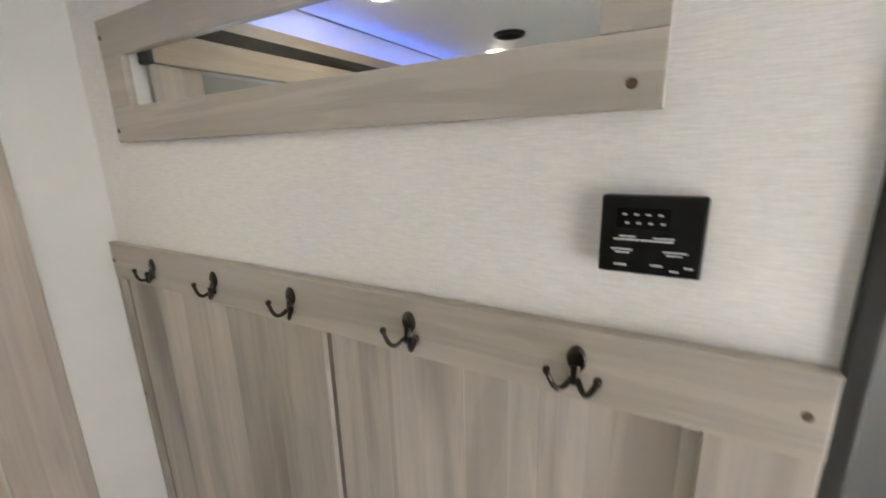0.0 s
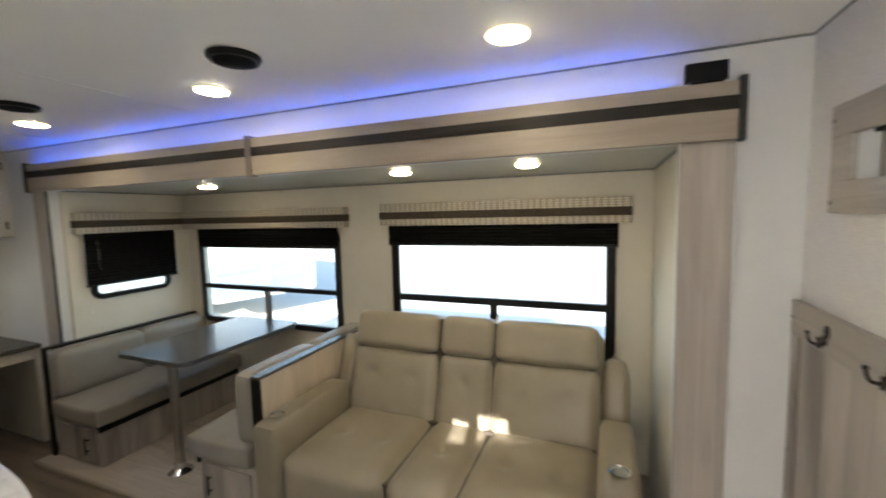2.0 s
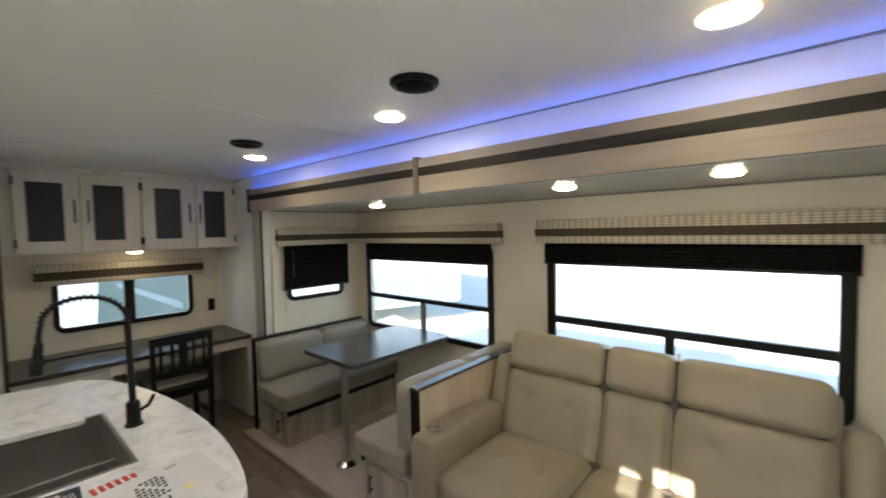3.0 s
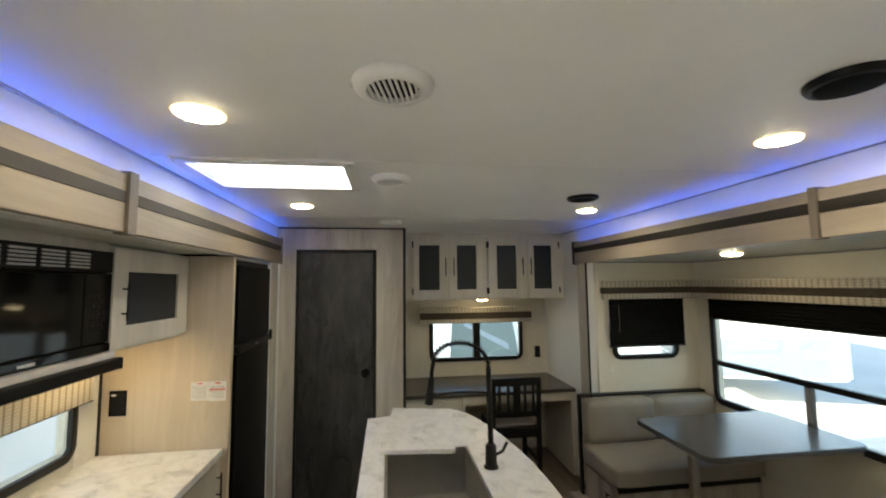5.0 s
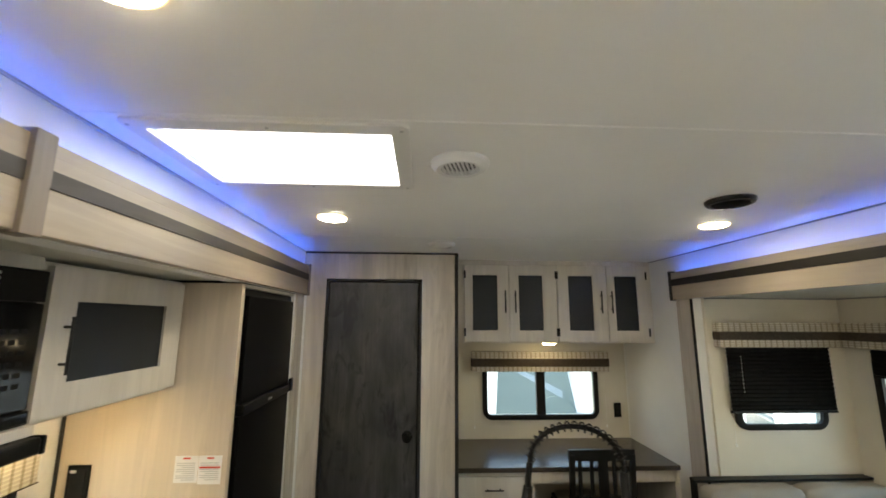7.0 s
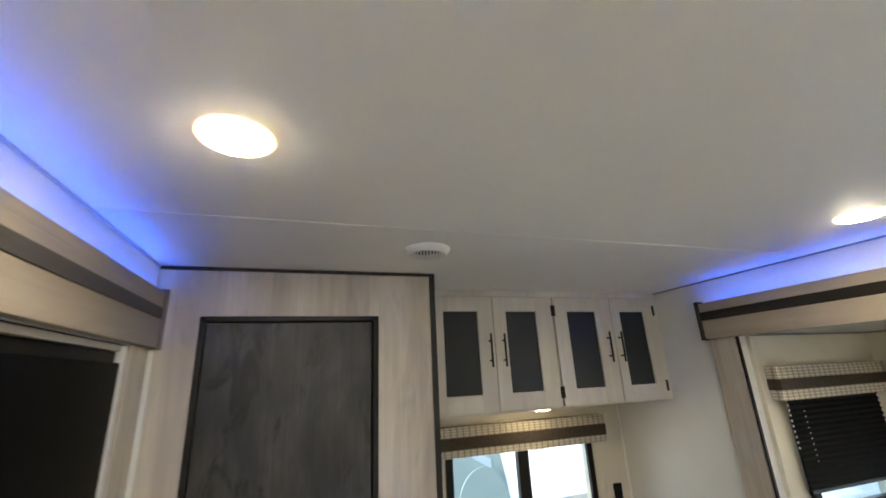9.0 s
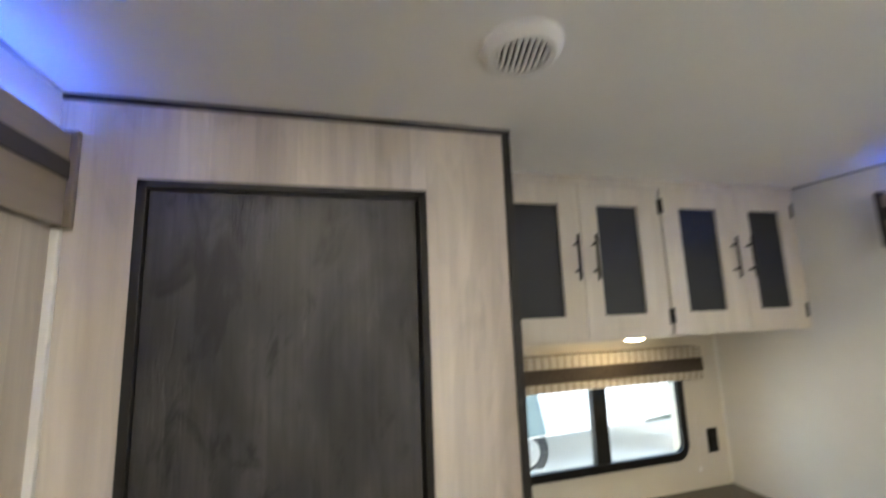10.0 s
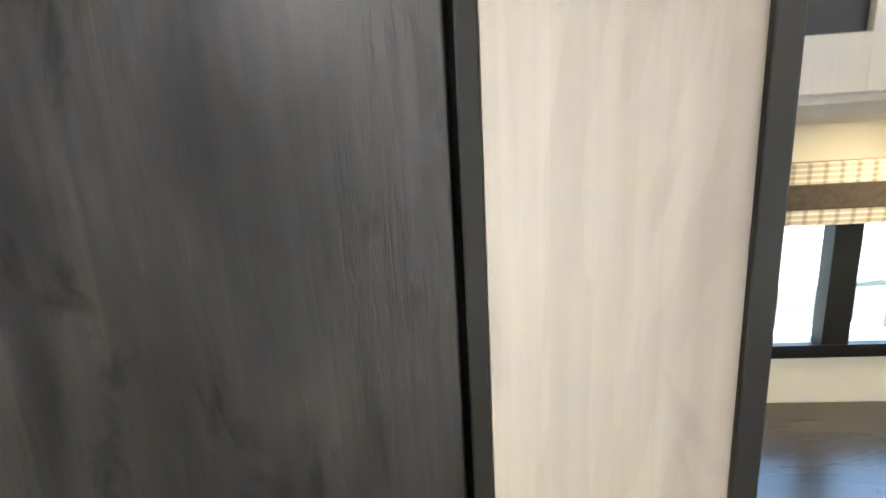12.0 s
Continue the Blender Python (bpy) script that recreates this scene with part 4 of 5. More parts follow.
def pleated_blind(place, w, z0, z1, label, pleats, stand=0.028):
    b = thing("window_blind", place(0, z0, 0), label, "blind", "black window blinds")
    bm = bmesh.new()
    rows = []
    for k in range(2 * pleats + 1):
        z = z1 + (z0 - z1) * k / (2 * pleats)
        d = stand + (0.010 if k % 2 else 0.0)
        rows.append([[bm.verts.new(place(u, z, d + e)) for u in (-w / 2, w / 2)] for e in (0.0, -0.003)])
    for r0, r1 in zip(rows, rows[1:]):
        bm.faces.new((r0[0][0], r0[0][1], r1[0][1], r1[0][0]))
        bm.faces.new((r0[1][0], r0[1][1], r1[1][1], r1[1][0]))
        for i in (0, 1):
            bm.faces.new((r0[0][i], r0[1][i], r1[1][i], r1[0][i]))
    part("cloth", bm, SHADE, b)
    bar = box(-w / 2 - 0.002, w / 2 + 0.002, stand - 0.008, stand + 0.010, z0 - 0.012, z0 + 0.002, 0.003)
    for q in bar.verts:
        q.co = place(q.co.x, q.co.z, q.co.y)
    part("bottom_rail", bar, BLACK, b)
    return b


pleated_blind(back_wall(-0.672), 1.465, 1.376, 1.505, "black blind pulled up at the sofa window", 6)
pleated_blind(back_wall(-2.556), 1.450, 1.345, 1.488, "black blind pulled up at the dinette window", 6)
sb2 = pleated_blind(lambda u, v, d: (-1.864 - u, SY0 + d, v), 0.656, 1.122, 1.500, "black pleated blind lowered over the small window", 16)
for k in range(10):
    part("cord_hole", turned(lathe([(0.0, 0.0), (0.0022, 0.0), (0.0022, 0.003), (0.0, 0.003)], (0, 0, 0), "z", 8), Matrix.Translation((-1.62, SY0 + 0.0388, 1.44 - 0.023 * k)) @ Matrix.Rotation(-math.pi / 2, 4, "X")), PAPER, sb2)
for k in range(16):
    part("cord_ring", box(-2.196, -2.1925, SY0 + 0.030, SY0 + 0.036, 1.468 - 0.0225 * k, 1.476 - 0.0225 * k), PAPER, sb2)
for k in range(9):
    part("cord_ring", box(-1.536, -1.532, SY0 + 0.030, SY0 + 0.036, 1.468 - 0.0225 * k, 1.476 - 0.0225 * k), PAPER, sb2)
for name, px, py, pz in (("cord_clip", -1.56, SY0, 0.93), ("cord_clip", -1.19, YN, 0.815), ("cord_clip", -0.12, YN, 0.815)):
    c = thing(name, (px, py, pz), "small white cord clip on the wall", "clip")
    part("clip", box(px - 0.006, px + 0.006, py + 0.0005, py + 0.010, pz - 0.012, pz + 0.006, 0.002), WHITE_P, c)
    part("cord", tube([(px, py + 0.006, pz), (px, py + 0.006, pz + 0.10), (px, py + 0.007, pz + 0.24)], 0.0009, 5), PAPER, c)


def outlet(x, y, z, label, w=0.058, h=0.112):
    o = thing("wall_outlet", (x, y, z), label, "outlet")
    part("plate", box(x - w / 2, x + w / 2, y + 0.0005, y + 0.008, z - h / 2, z + h / 2, 0.004), BLACK, o)
    for dz in (0.022, -0.022):
        part("socket", box(x - 0.016, x + 0.016, y + 0.007, y + 0.0095, z + dz - 0.013, z + dz + 0.013, 0.003), BLACK_M, o)


outlet(-1.285, YN, 0.936, "black double outlet on the wall over the desk")

# ---- sofa ----
def sofa():
    s = thing("sofa", (-1.7, -0.71, 0.026), "taupe leather three-section reclining sofa with tufted cushions", "sofa")
    z = 0.030
    ys = [(-1.418, -0.882), (-0.862, -0.566), (-0.546, -0.032)]
    part("base", box(-2.12, -1.29, -1.37, -0.03, z, 0.24, 0.03, 3), LEATHER, s, "", True)
    # seats
    for y0, y1 in ys:
        w = y1 - y0
        tufts = [(-1.50, y0 + w * f, 0.475) for f in ((0.28, 0.72) if w > 0.4 else (0.5,))]
        part("seat", cushion(-1.79, -1.205, y0, y1, 0.22, 0.452, 0.046, 0.020, tufts, 20), LEATHER, s, "", True)
    # backs, leaning
    lean = Matrix.Translation((-1.76, 0, 0.43)) @ Matrix.Rotation(radians(-17), 4, "Y") @ Matrix.Translation((1.76, 0, -0.43))
    for y0, y1 in ys:
        w = y1 - y0
        tufts = [(-1.752, y0 + w * f, 0.665) for f in ((0.28, 0.72) if w > 0.4 else (0.5,))]
        part("back_cushion", turned(cushion(-1.93, -1.755, y0 + 0.002, y1 - 0.002, 0.39, 0.805, 0.030, 0.016, tufts, 20), lean), LEATHER, s, "", True)
        part("headrest", turned(cushion(-1.95, -1.735, y0 + 0.002, y1 - 0.002, 0.810, 1.020, 0.034, 0.007, (), 14), lean), LEATHER, s, "", True)
        part("seam", turned(box(-1.93, -1.768, y0 + 0.02, y1 - 0.02, 0.802, 0.813, 0.003), lean), PIPING, s)
    for (_, ya), (yb, _) in zip(ys, ys[1:]):
        part("seam", box(-1.78, -1.235, ya - 0.006, yb + 0.006, 0.24, 0.428), PIPING, s)
        part("seam", turned(box(-1.93, -1.778, ya - 0.006, yb + 0.006, 0.40, 1.000), lean), PIPING, s)
    # dark strip stands in for the deep shadow where seat meets back
    part("seam", box(-1.80, -1.755, -1.41, -0.04, 0.40, 0.446), PIPING, s)
    part("care_tag", turned(box(-1.79, -1.788, -0.561, -0.549, 1.004, 1.046), lean), PAPER, s, "small white cloth tag")
    part("back_frame", turned(box(-2.00, -1.815, -1.40, -0.005, 0.20, 0.985, 0.04, 3), lean), LEATHER, s, "", True)
    for y0, y1 in ((-1.566, -1.422), (-0.024, 0.122)):
        arm = part("arm", cushion(-1.80, -1.185, y0, y1, z, 0.600, 0.030, 0.006, (), 14), LEATHER, s, "", True)
        part("wing", turned(cushion(-1.96, -1.80, y0 + 0.012, y1 - 0.012, z + 0.1, 0.86, 0.04, 0.008, (), 10), lean), LEATHER, s, "", True)
        x, y = (-1.29, -1.50) if y0 < -1 else (-1.372, 0.05)
        part("cup_holder", lathe([(0.040, 0.0), (0.040, 0.004), (0.034, 0.005), (0.033, -0.002), (0.0, -0.0025), (0.0, -0.008), (0.036, -0.006)], (x, y, 0.6095), "z", 32), CHROME, arm, "chrome cup holder ring", True)
    for y in (-1.10, -0.30):
        part("release_tab", box(-1.223, -1.214, y - 0.05, y + 0.05, 0.10, 0.13, 0.004), CHROME, s)
    for y in (-1.30, -0.10):
        for x in (-2.05, -1.35):
            part("foot", box(x - 0.03, x + 0.03, y - 0.03, y + 0.03, 0.026, 0.034), BLACK, s)


sofa()

# ---- dinette ----
def small_pull(x, y, z, h, parent, d=1):
    """A slim upright bar handle on a face that looks along +x."""
    bm = tube([(x + d * 0.022, y, z - h / 2), (x + d * 0.022, y, z + h / 2)], 0.0045, 8)
    for dz in (-h * 0.32, h * 0.32):
        tube([(x, y, z + dz), (x + d * 0.022, y, z + dz)], 0.004, 8, bm)
    return part("handle", bm, BLACK_M, parent, "slim black bar handle", True)


def dinette_bench(name, y_back, y_front, label, tall):
    """A bench that faces along y from its back; the side to the aisle is a cupboard."""
    s = 1 if y_front > y_back else -1
    b = thing("dinette_bench", (-1.78, (y_back + y_front) / 2, 0.026), label, "bench", "dinette benches")
    lo, hi = sorted((y_back, y_front - s * 0.06))
    part("base", box(-2.325, -1.272, lo, hi, 0.027, 0.300, 0.004), WOOD_GREY, b)
    door = part("cupboard_door", box(-1.272, -1.256, lo + 0.05, hi - 0.05, 0.055, 0.270, 0.003), WOOD_GREY, b)
    small_pull(-1.256, (hi - 0.09) if s > 0 else (lo + 0.09), 0.17, 0.11, door)
    part("black_lip", box(-1.30, -1.262, min(y_front - s * 0.05, y_front - s * 0.075), max(y_front - s * 0.05, y_front - s * 0.075), 0.285, 0.312), BLACK, b)
    lo, hi = sorted((y_back + s * 0.13, y_front))
    part("lip_board", box(-2.30, -1.262, min(y_front - s * 0.04, y_front - s * 0.055), max(y_front - s * 0.04, y_front - s * 0.055), 0.262, 0.306), BLACK, b)
    part("seat_cushion", cushion(-2.315, -1.235, lo - (0.10 if s > 0 else 0), hi + (0.10 if s < 0 else 0), 0.305, 0.430, 0.026, 0.008, (), 12), LEATHER_G, b, "", True)
    lo, hi = sorted((y_back + s * 0.006, y_back + s * 0.125))
    xm = -1.80
    for x0, x1 in ((-2.315, xm - 0.003), (xm + 0.003, -1.262)):
        part("back_cushion", cushion(x0, x1, lo, hi, 0.435, tall, 0.028, 0.008, (), 12), LEATHER_G, b, "", True)
    return b


dinette_bench("far", SY0 + 0.052, -2.88, "grey-taupe dinette bench with wooden cupboard base against the end wall", 0.742)
dinette_bench("near", -1.625, -2.10, "grey-taupe dinette bench with its back to the sofa", 0.795)
t = setting("trim_bench_back", box(-2.32, -1.255, SY0 + 0.0005, SY0 + 0.062, 0.744, 0.758, 0.003), BLACK, "black strip over the bench back", "trim")
setting("trim_bench_end", box(-1.261, -1.245, SY0 + 0.020, SY0 + 0.064, 0.028, 0.758, 0.003), BLACK, "black upright strip at the end of the bench", "trim")


def divider():
    d = thing("divider_panel", (-1.75, -1.595, 0.026), "pale wooden divider with black edging between sofa and bench", "divider")
    part("panel", box(-2.325, -1.270, -1.618, -1.573, 0.027, 0.786), WOOD_WARM, d)
    part("top_edge", box(-2.325, -1.252, -1.621, -1.568, 0.786, 0.802, 0.004), TABLE, d, "dark glossy cap")
    part("front_edge", box(-1.270, -1.252, -1.621, -1.569, 0.027, 0.786, 0.004), BLACK, d, "black edging")
    part("bracket", box(-2.05, -1.96, -1.566, -1.560, 0.65, 0.75, 0.002), WOOD_BATTEN, d)


divider()


def dinette_table():
    t = thing("dinette_table", (-1.83, -2.55, 0.026), "dark slate laminate dinette table on a steel pole", "table")
    w, l = 0.62, 0.965
    cx, cy = -1.362 - l / 2, -2.565
    pts = outline(l, w, 0.055, 8)
    part("tabletop", plate(pts, lambda u, v, d: (cx + u, cy + v, d), 0.722, 0.750), TABLE, t)
    bm = ring(l + 0.006, w + 0.006, 0.058, 0.006, 0.026, lambda u, v, d: (cx + u, cy + v, 0.723 + d))
    part("edge_band", bm, TABLE, t, "", True)
    px, py = -1.425, -2.440
    part("pole", lathe([(0.0, 0.027), (0.026, 0.027), (0.026, 0.718), (0.0, 0.718)], (px, py, 0), "z", 24), POLE, t, "satin steel pole", True)
    part("floor_socket", lathe([(0.0, 0.026), (0.070, 0.026), (0.070, 0.030), (0.052, 0.040), (0.034, 0.052), (0.031, 0.085), (0.0, 0.085)], (px, py, 0), "z", 28), CHROME, t, "chrome floor socket", True)
    part("top_socket", lathe([(0.0, 0.69), (0.031, 0.69), (0.034, 0.712), (0.065, 0.7205), (0.0, 0.7215)], (px, py, 0), "z", 28), CHROME, t, "", True)
    part("wall_ledge", box(SX + 0.0005, SX + 0.03, cy - w / 2 + 0.03, cy + w / 2 - 0.03, 0.69, 0.7215), WOOD_WARM, t)


dinette_table()

# ---- desk nook ----
def desk():
    d = thing("desk", (-0.65, -4.06, 0), "built-in desk with dark wood-grain top and pale sides", "desk")
    part("desktop", box(XR + 0.0005, 0.083, YN + 0.001, -3.735, 0.695, 0.725, 0.006, 3), WOOD_DESK, d, "dark brown wood-grain top")
    part("apron", box(-1.36, -0.42, -3.775, -3.757, 0.622, 0.694), WOOD_CAB, d)
    part("side_panel", box(-1.379, -1.345, YN + 0.002, -3.757, 0.001, 0.694), WOOD_CAB, d)
    part("side_panel", box(-0.42, -0.40, YN + 0.002, -3.757, 0.001, 0.694), WOOD_CAB, d)
    part("drawer_box", box(-0.40, 0.081, YN + 0.002, -3.775, 0.001, 0.694), WOOD_CAB, d)
    for z0, z1 in ((0.52, 0.665), (0.28, 0.50), (0.05, 0.26)):
        f = part("drawer", box(-0.385, 0.066, -3.775, -3.757, z0, z1, 0.003), WOOD_CAB, d)
        bm = tube([(-0.22, -3.733, (z0 + z1) / 2), (-0.10, -3.733, (z0 + z1) / 2)], 0.0045, 8)
        for x in (-0.20, -0.12):
            tube([(x, -3.757, (z0 + z1) / 2), (x, -3.733, (z0 + z1) / 2)], 0.004, 8, bm)
        part("handle", bm, BLACK_M, f, "slim black bar handle", True)


desk()


def chair():
    c = thing("desk_chair", (-0.82, -3.86, 0.0), "black painted wooden slat-back chair pushed under the desk", "chair")
    x0, x1, yb, yf = -1.030, -0.612, -3.655, -4.060
    part("seat", box(x0 + 0.005, x1 - 0.005, yf, yb + 0.01, 0.430, 0.455, 0.010, 3), WOOD_BLACK, c, "", True)
    part("seat_pad", cushion(x0 + 0.02, x1 - 0.02, yf + 0.02, yb - 0.03, 0.452, 0.485, 0.014, 0.006, (), 8), LEATHER_G, c, "grey-taupe pad", True)
    for x in (x0 + 0.018, x1 - 0.018):
        bm = box(-0.018, 0.018, -0.016, 0.016, 0.0, 0.44, 0.003)
        part("leg", turned(bm, Matrix.Translation((x, yb - 0.005, 0.0)) @ Matrix.Rotation(radians(-3), 4, "X") @ Matrix.Translation((0, -0.02, 0.001))), WOOD_BLACK, c)
        bm = box(-0.017, 0.017, -0.013, 0.013, 0.40, 0.83, 0.003)
        part("back_post", turned(bm, Matrix.Translation((x, yb - 0.028, 0.0)) @ Matrix.Rotation(radians(-3), 4, "X")), WOOD_BLACK, c)
        part("leg", box(x - 0.018, x + 0.018, yf + 0.005, yf + 0.041, 0.0005, 0.432, 0.003), WOOD_BLACK, c)
        part("stretcher", box(x - 0.009, x + 0.009, yf + 0.04, yb - 0.03, 0.16, 0.185, 0.003), WOOD_BLACK, c)
    def rail(z0, z1, y):
        bm = bmesh.new()
        n = 10
        for k in range(n):
            a, b = x0 + (x1 - x0) * k / n, x0 + (x1 - x0) * (k + 1) / n
            bow = lambda x: 0.020 * (1 - ((x - (x0 + x1) / 2) / ((x1 - x0) / 2)) ** 2)
            one = box(a, b, y - 0.010, y + 0.010, z0, z1)
            for q in one.verts:
                q.co.y += bow(q.co.x)
                if q.co.z > (z0 + z1) / 2:
                    q.co.z += 0.35 * bow(q.co.x)
            join(bm, one)
        bmesh.ops.remove_doubles(bm, verts=bm.verts, dist=1e-5)
        return bm
    part("top_rail", rail(0.795, 0.855, yb + 0.010), WOOD_BLACK, c, "", True)
    part("mid_rail", rail(0.545, 0.585, yb - 0.004), WOOD_BLACK, c, "", True)
    for f, w in ((0.16, 0.022), (0.33, 0.022), (0.5, 0.062), (0.67, 0.022), (0.84, 0.022)):
        x = x0 + (x1 - x0) * f
        bm = box(-w / 2, w / 2, -0.006, 0.006, 0.578, 0.802, 0.002)
        part("back_slat", turned(bm, Matrix.Translation((x, yb + 0.004 + 0.018 * (1 - (2 * f - 1) ** 2), 0)) ), WOOD_BLACK, c)
    part("front_rail", box(x0 + 0.03, x1 - 0.03, yf + 0.012, yf + 0.030, 0.37, 0.43), WOOD_BLACK, c)
    part("back_rail", box(x0 + 0.03, x1 - 0.03, yb - 0.03, yb - 0.012, 0.37, 0.43), WOOD_BLACK, c)


chair()


def overhead_cabinets():
    zb, zt, yf = 1.488, 2.052, -3.912
    units = [(0.082, -0.663, [(0.004, -0.313, -0.052, -0.232, -0.284), (-0.317, -0.660, -0.387, -0.562, -0.357)]),
             (-0.665, XR - 0.001, [(-0.671, -1.034, -0.751, -0.931, -0.985), (-1.038, -1.335, -1.096, -1.264, -1.062)])]
    for a, b, doors in units:
        u = thing("overhead_cabinet", ((a + b) / 2, -4.14, zb), "whitewashed wall cabinet with smoked glass doors over the desk", "cabinet", "overhead cabinets")
        part("body", box(b + 0.0005, a - 0.0005, YN + 0.001, yf - 0.001, zb, zt + 0.026, 0.002), WOOD_CAB, u)
        for x1, x0, g1, g0, hx in doors:
            z0, z1, gz0, gz1 = zb + 0.012, zt - 0.008, 1.577, 1.970
            bm = bmesh.new()
            for q in ((x0, g0, z0, z1), (g1, x1, z0, z1), (g0, g1, z0, gz0), (g0, g1, gz1, z1)):
                box(q[0], q[1], yf - 0.001, yf + 0.019, q[2], q[3], 0.0012, bm=bm)
            d = part("door", bm, WOOD_CAB, u)
            part("glass_panel", box(g0 - 0.006, g1 + 0.006, yf + 0.004, yf + 0.009, gz0 - 0.006, gz1 + 0.006), SMOKED, d, "smoked grey glass")
            hb = tube([(hx, yf + 0.046, 1.700), (hx, yf + 0.046, 1.858)], 0.0052, 8)
            for z in (1.732, 1.826):
                tube([(hx, yf + 0.019, z), (hx, yf + 0.046, z)], 0.0045, 8, hb)
            part("handle", hb, BLACK_M, d, "slim black bar handle", True)
            he = x1 if abs(hx - x0) < abs(hx - x1) else x0
            for z in (1.565, 1.975):
                part("hinge", box(he - 0.006, he + 0.006, yf + 0.004, yf + 0.024, z - 0.028, z + 0.028, 0.002), BLACK_M, d)
    setting("trim_cabinet_top", box(XR + 0.011, 0.083, yf + 0.0, yf + 0.014, 2.046, 2.0795, 0.003), WOOD_CAB, "pale strip between cabinets and ceiling", "trim")


overhead_cabinets()
ceiling_lamp(-0.655, -4.10, 1.4878, "lit round warm lamp under the overhead cabinet", 0.055, LENS_N, 2.2)

# ---- island ----
IZ = 0.880


def island_outline():
    """Straight long side and ends, with one bowed side."""
    pts = [(0.332, -1.225), (0.332, -2.735), (-0.120, -2.850), (-0.185, -2.815)]
    # circle through the bow's ends and middle
    for k in range(1, 22):
        f = k / 22
        y = -2.815 + (2.815 - 1.235) * f
        pts.append((-0.185 - 0.085 * f - 0.158 * (1 - (2 * f - 1) ** 2) ** 0.72, y))
    pts += [(-0.255, -1.226), (-0.22, -1.225)]
    return pts


SK = (-0.133, 0.222, -2.262, -1.733)


def slab_with_hole(pts, hole, z0, z1):
    """A slab of that outline with a rectangular hole."""
    bm = bmesh.new()
    hx0, hx1, hy0, hy1 = hole
    inner = [(hx1, hy1), (hx1, hy0), (hx0, hy0), (hx0, hy1)]
    for z in (z0, z1):
        o = [bm.verts.new((x, y, z)) for x, y in pts]
        i = [bm.verts.new((x, y, z)) for x, y in inner]
        eo = [bm.edges.new((o[k], o[(k + 1) % len(o)])) for k in range(len(o))]
        ei = [bm.edges.new((i[k], i[(k + 1) % 4])) for k in range(4)]
        bmesh.ops.triangle_fill(bm, use_beauty=True, edges=eo + ei)
        if z == z0:
            lo, li = o, i
        else:
            for a, b in ((lo, o), (li, i)):
                for k in range(len(a)):
                    bm.faces.new((a[k], a[(k + 1) % len(a)], b[(k + 1) % len(a)], b[k]))
    return bm


def island():
    isl = thing("kitchen_island", (0.0, -2.0, 0), "kitchen island with white marbled top and greige wood base", "island")
    pts = island_outline()
    top = part("countertop", slab_with_hole(pts, (SK[0] - 0.013, SK[1] + 0.013, SK[2] - 0.013, SK[3] + 0.013), IZ - 0.038, IZ), MARBLE, isl, "white marbled laminate top")
    bm = box(-0.215, 0.305, -2.700, -1.290, 0.001, IZ - 0.215)
    for a in ((-0.215, -0.195, -2.700, -1.290), (0.285, 0.305, -2.700, -1.290), (-0.195, 0.285, -2.700, -2.680), (-0.195, 0.285, -1.310, -1.290)):
        box(*a, IZ - 0.215, IZ - 0.0385, bm=bm)
    part("base", bm, WOOD_GREY, isl)
    for k in range(3):
        y = -1.30 - 0.465 * k
        d = part("door", box(0.305, 0.322, y - 0.445, y, 0.09, IZ - 0.06, 0.003), WOOD_CAB, isl)
        small_pull(0.322, y - 0.40, 0.70, 0.13, d)
    x0, x1, y0, y1 = SK
    zb, t = IZ - 0.20, 0.012
    bm = bmesh.new()
    loops = [[bm.verts.new((x, y, z)) for x, y in ((x0 - g, y0 - g), (x1 + g, y0 - g), (x1 + g, y1 + g), (x0 - g, y1 + g))]
             for g, z in ((0, zb), (0, IZ + 0.0015), (t, IZ + 0.0015), (t, zb - t))]
    for lo, hi in zip(loops, loops[1:]):
        for k in range(4):
            bm.faces.new((lo[k], lo[(k + 1) % 4], hi[(k + 1) % 4], hi[k]))
    bm.faces.new(loops[0])
    bm.faces.new(loops[3])
    bmesh.ops.recalc_face_normals(bm, faces=bm.faces)
    sink = part("sink", bm, STEEL, isl, "brushed steel double sink")
    part("sink_divider", box(x0 + 0.001, x1 - 0.001, -1.985, -1.969, zb + 0.0005, IZ - 0.075, 0.005), STEEL, sink)
    for y in (-2.12, -1.86):
        part("drain", lathe([(0.0, 0.003), (0.018, 0.003), (0.022, 0.004), (0.04, 0.002), (0.042, 0.0), (0.0, 0.0)], ((x0 + x1) / 2, y, zb), "z", 24), CHROME, sink, "", True)


island()


def sink_cover():
    b = thing("sink_cover_board", (0.07, -2.47, IZ), "white marbled sink cover board laid on the island", "board")
    pts = [(0.258, -2.235), (-0.078, -2.195), (-0.150, -2.775), (0.190, -2.850)]
    part("board", plate(pts, lambda u, v, d: (u, v, d), IZ + 0.0005, IZ + 0.020), MARBLE, b)


sink_cover()


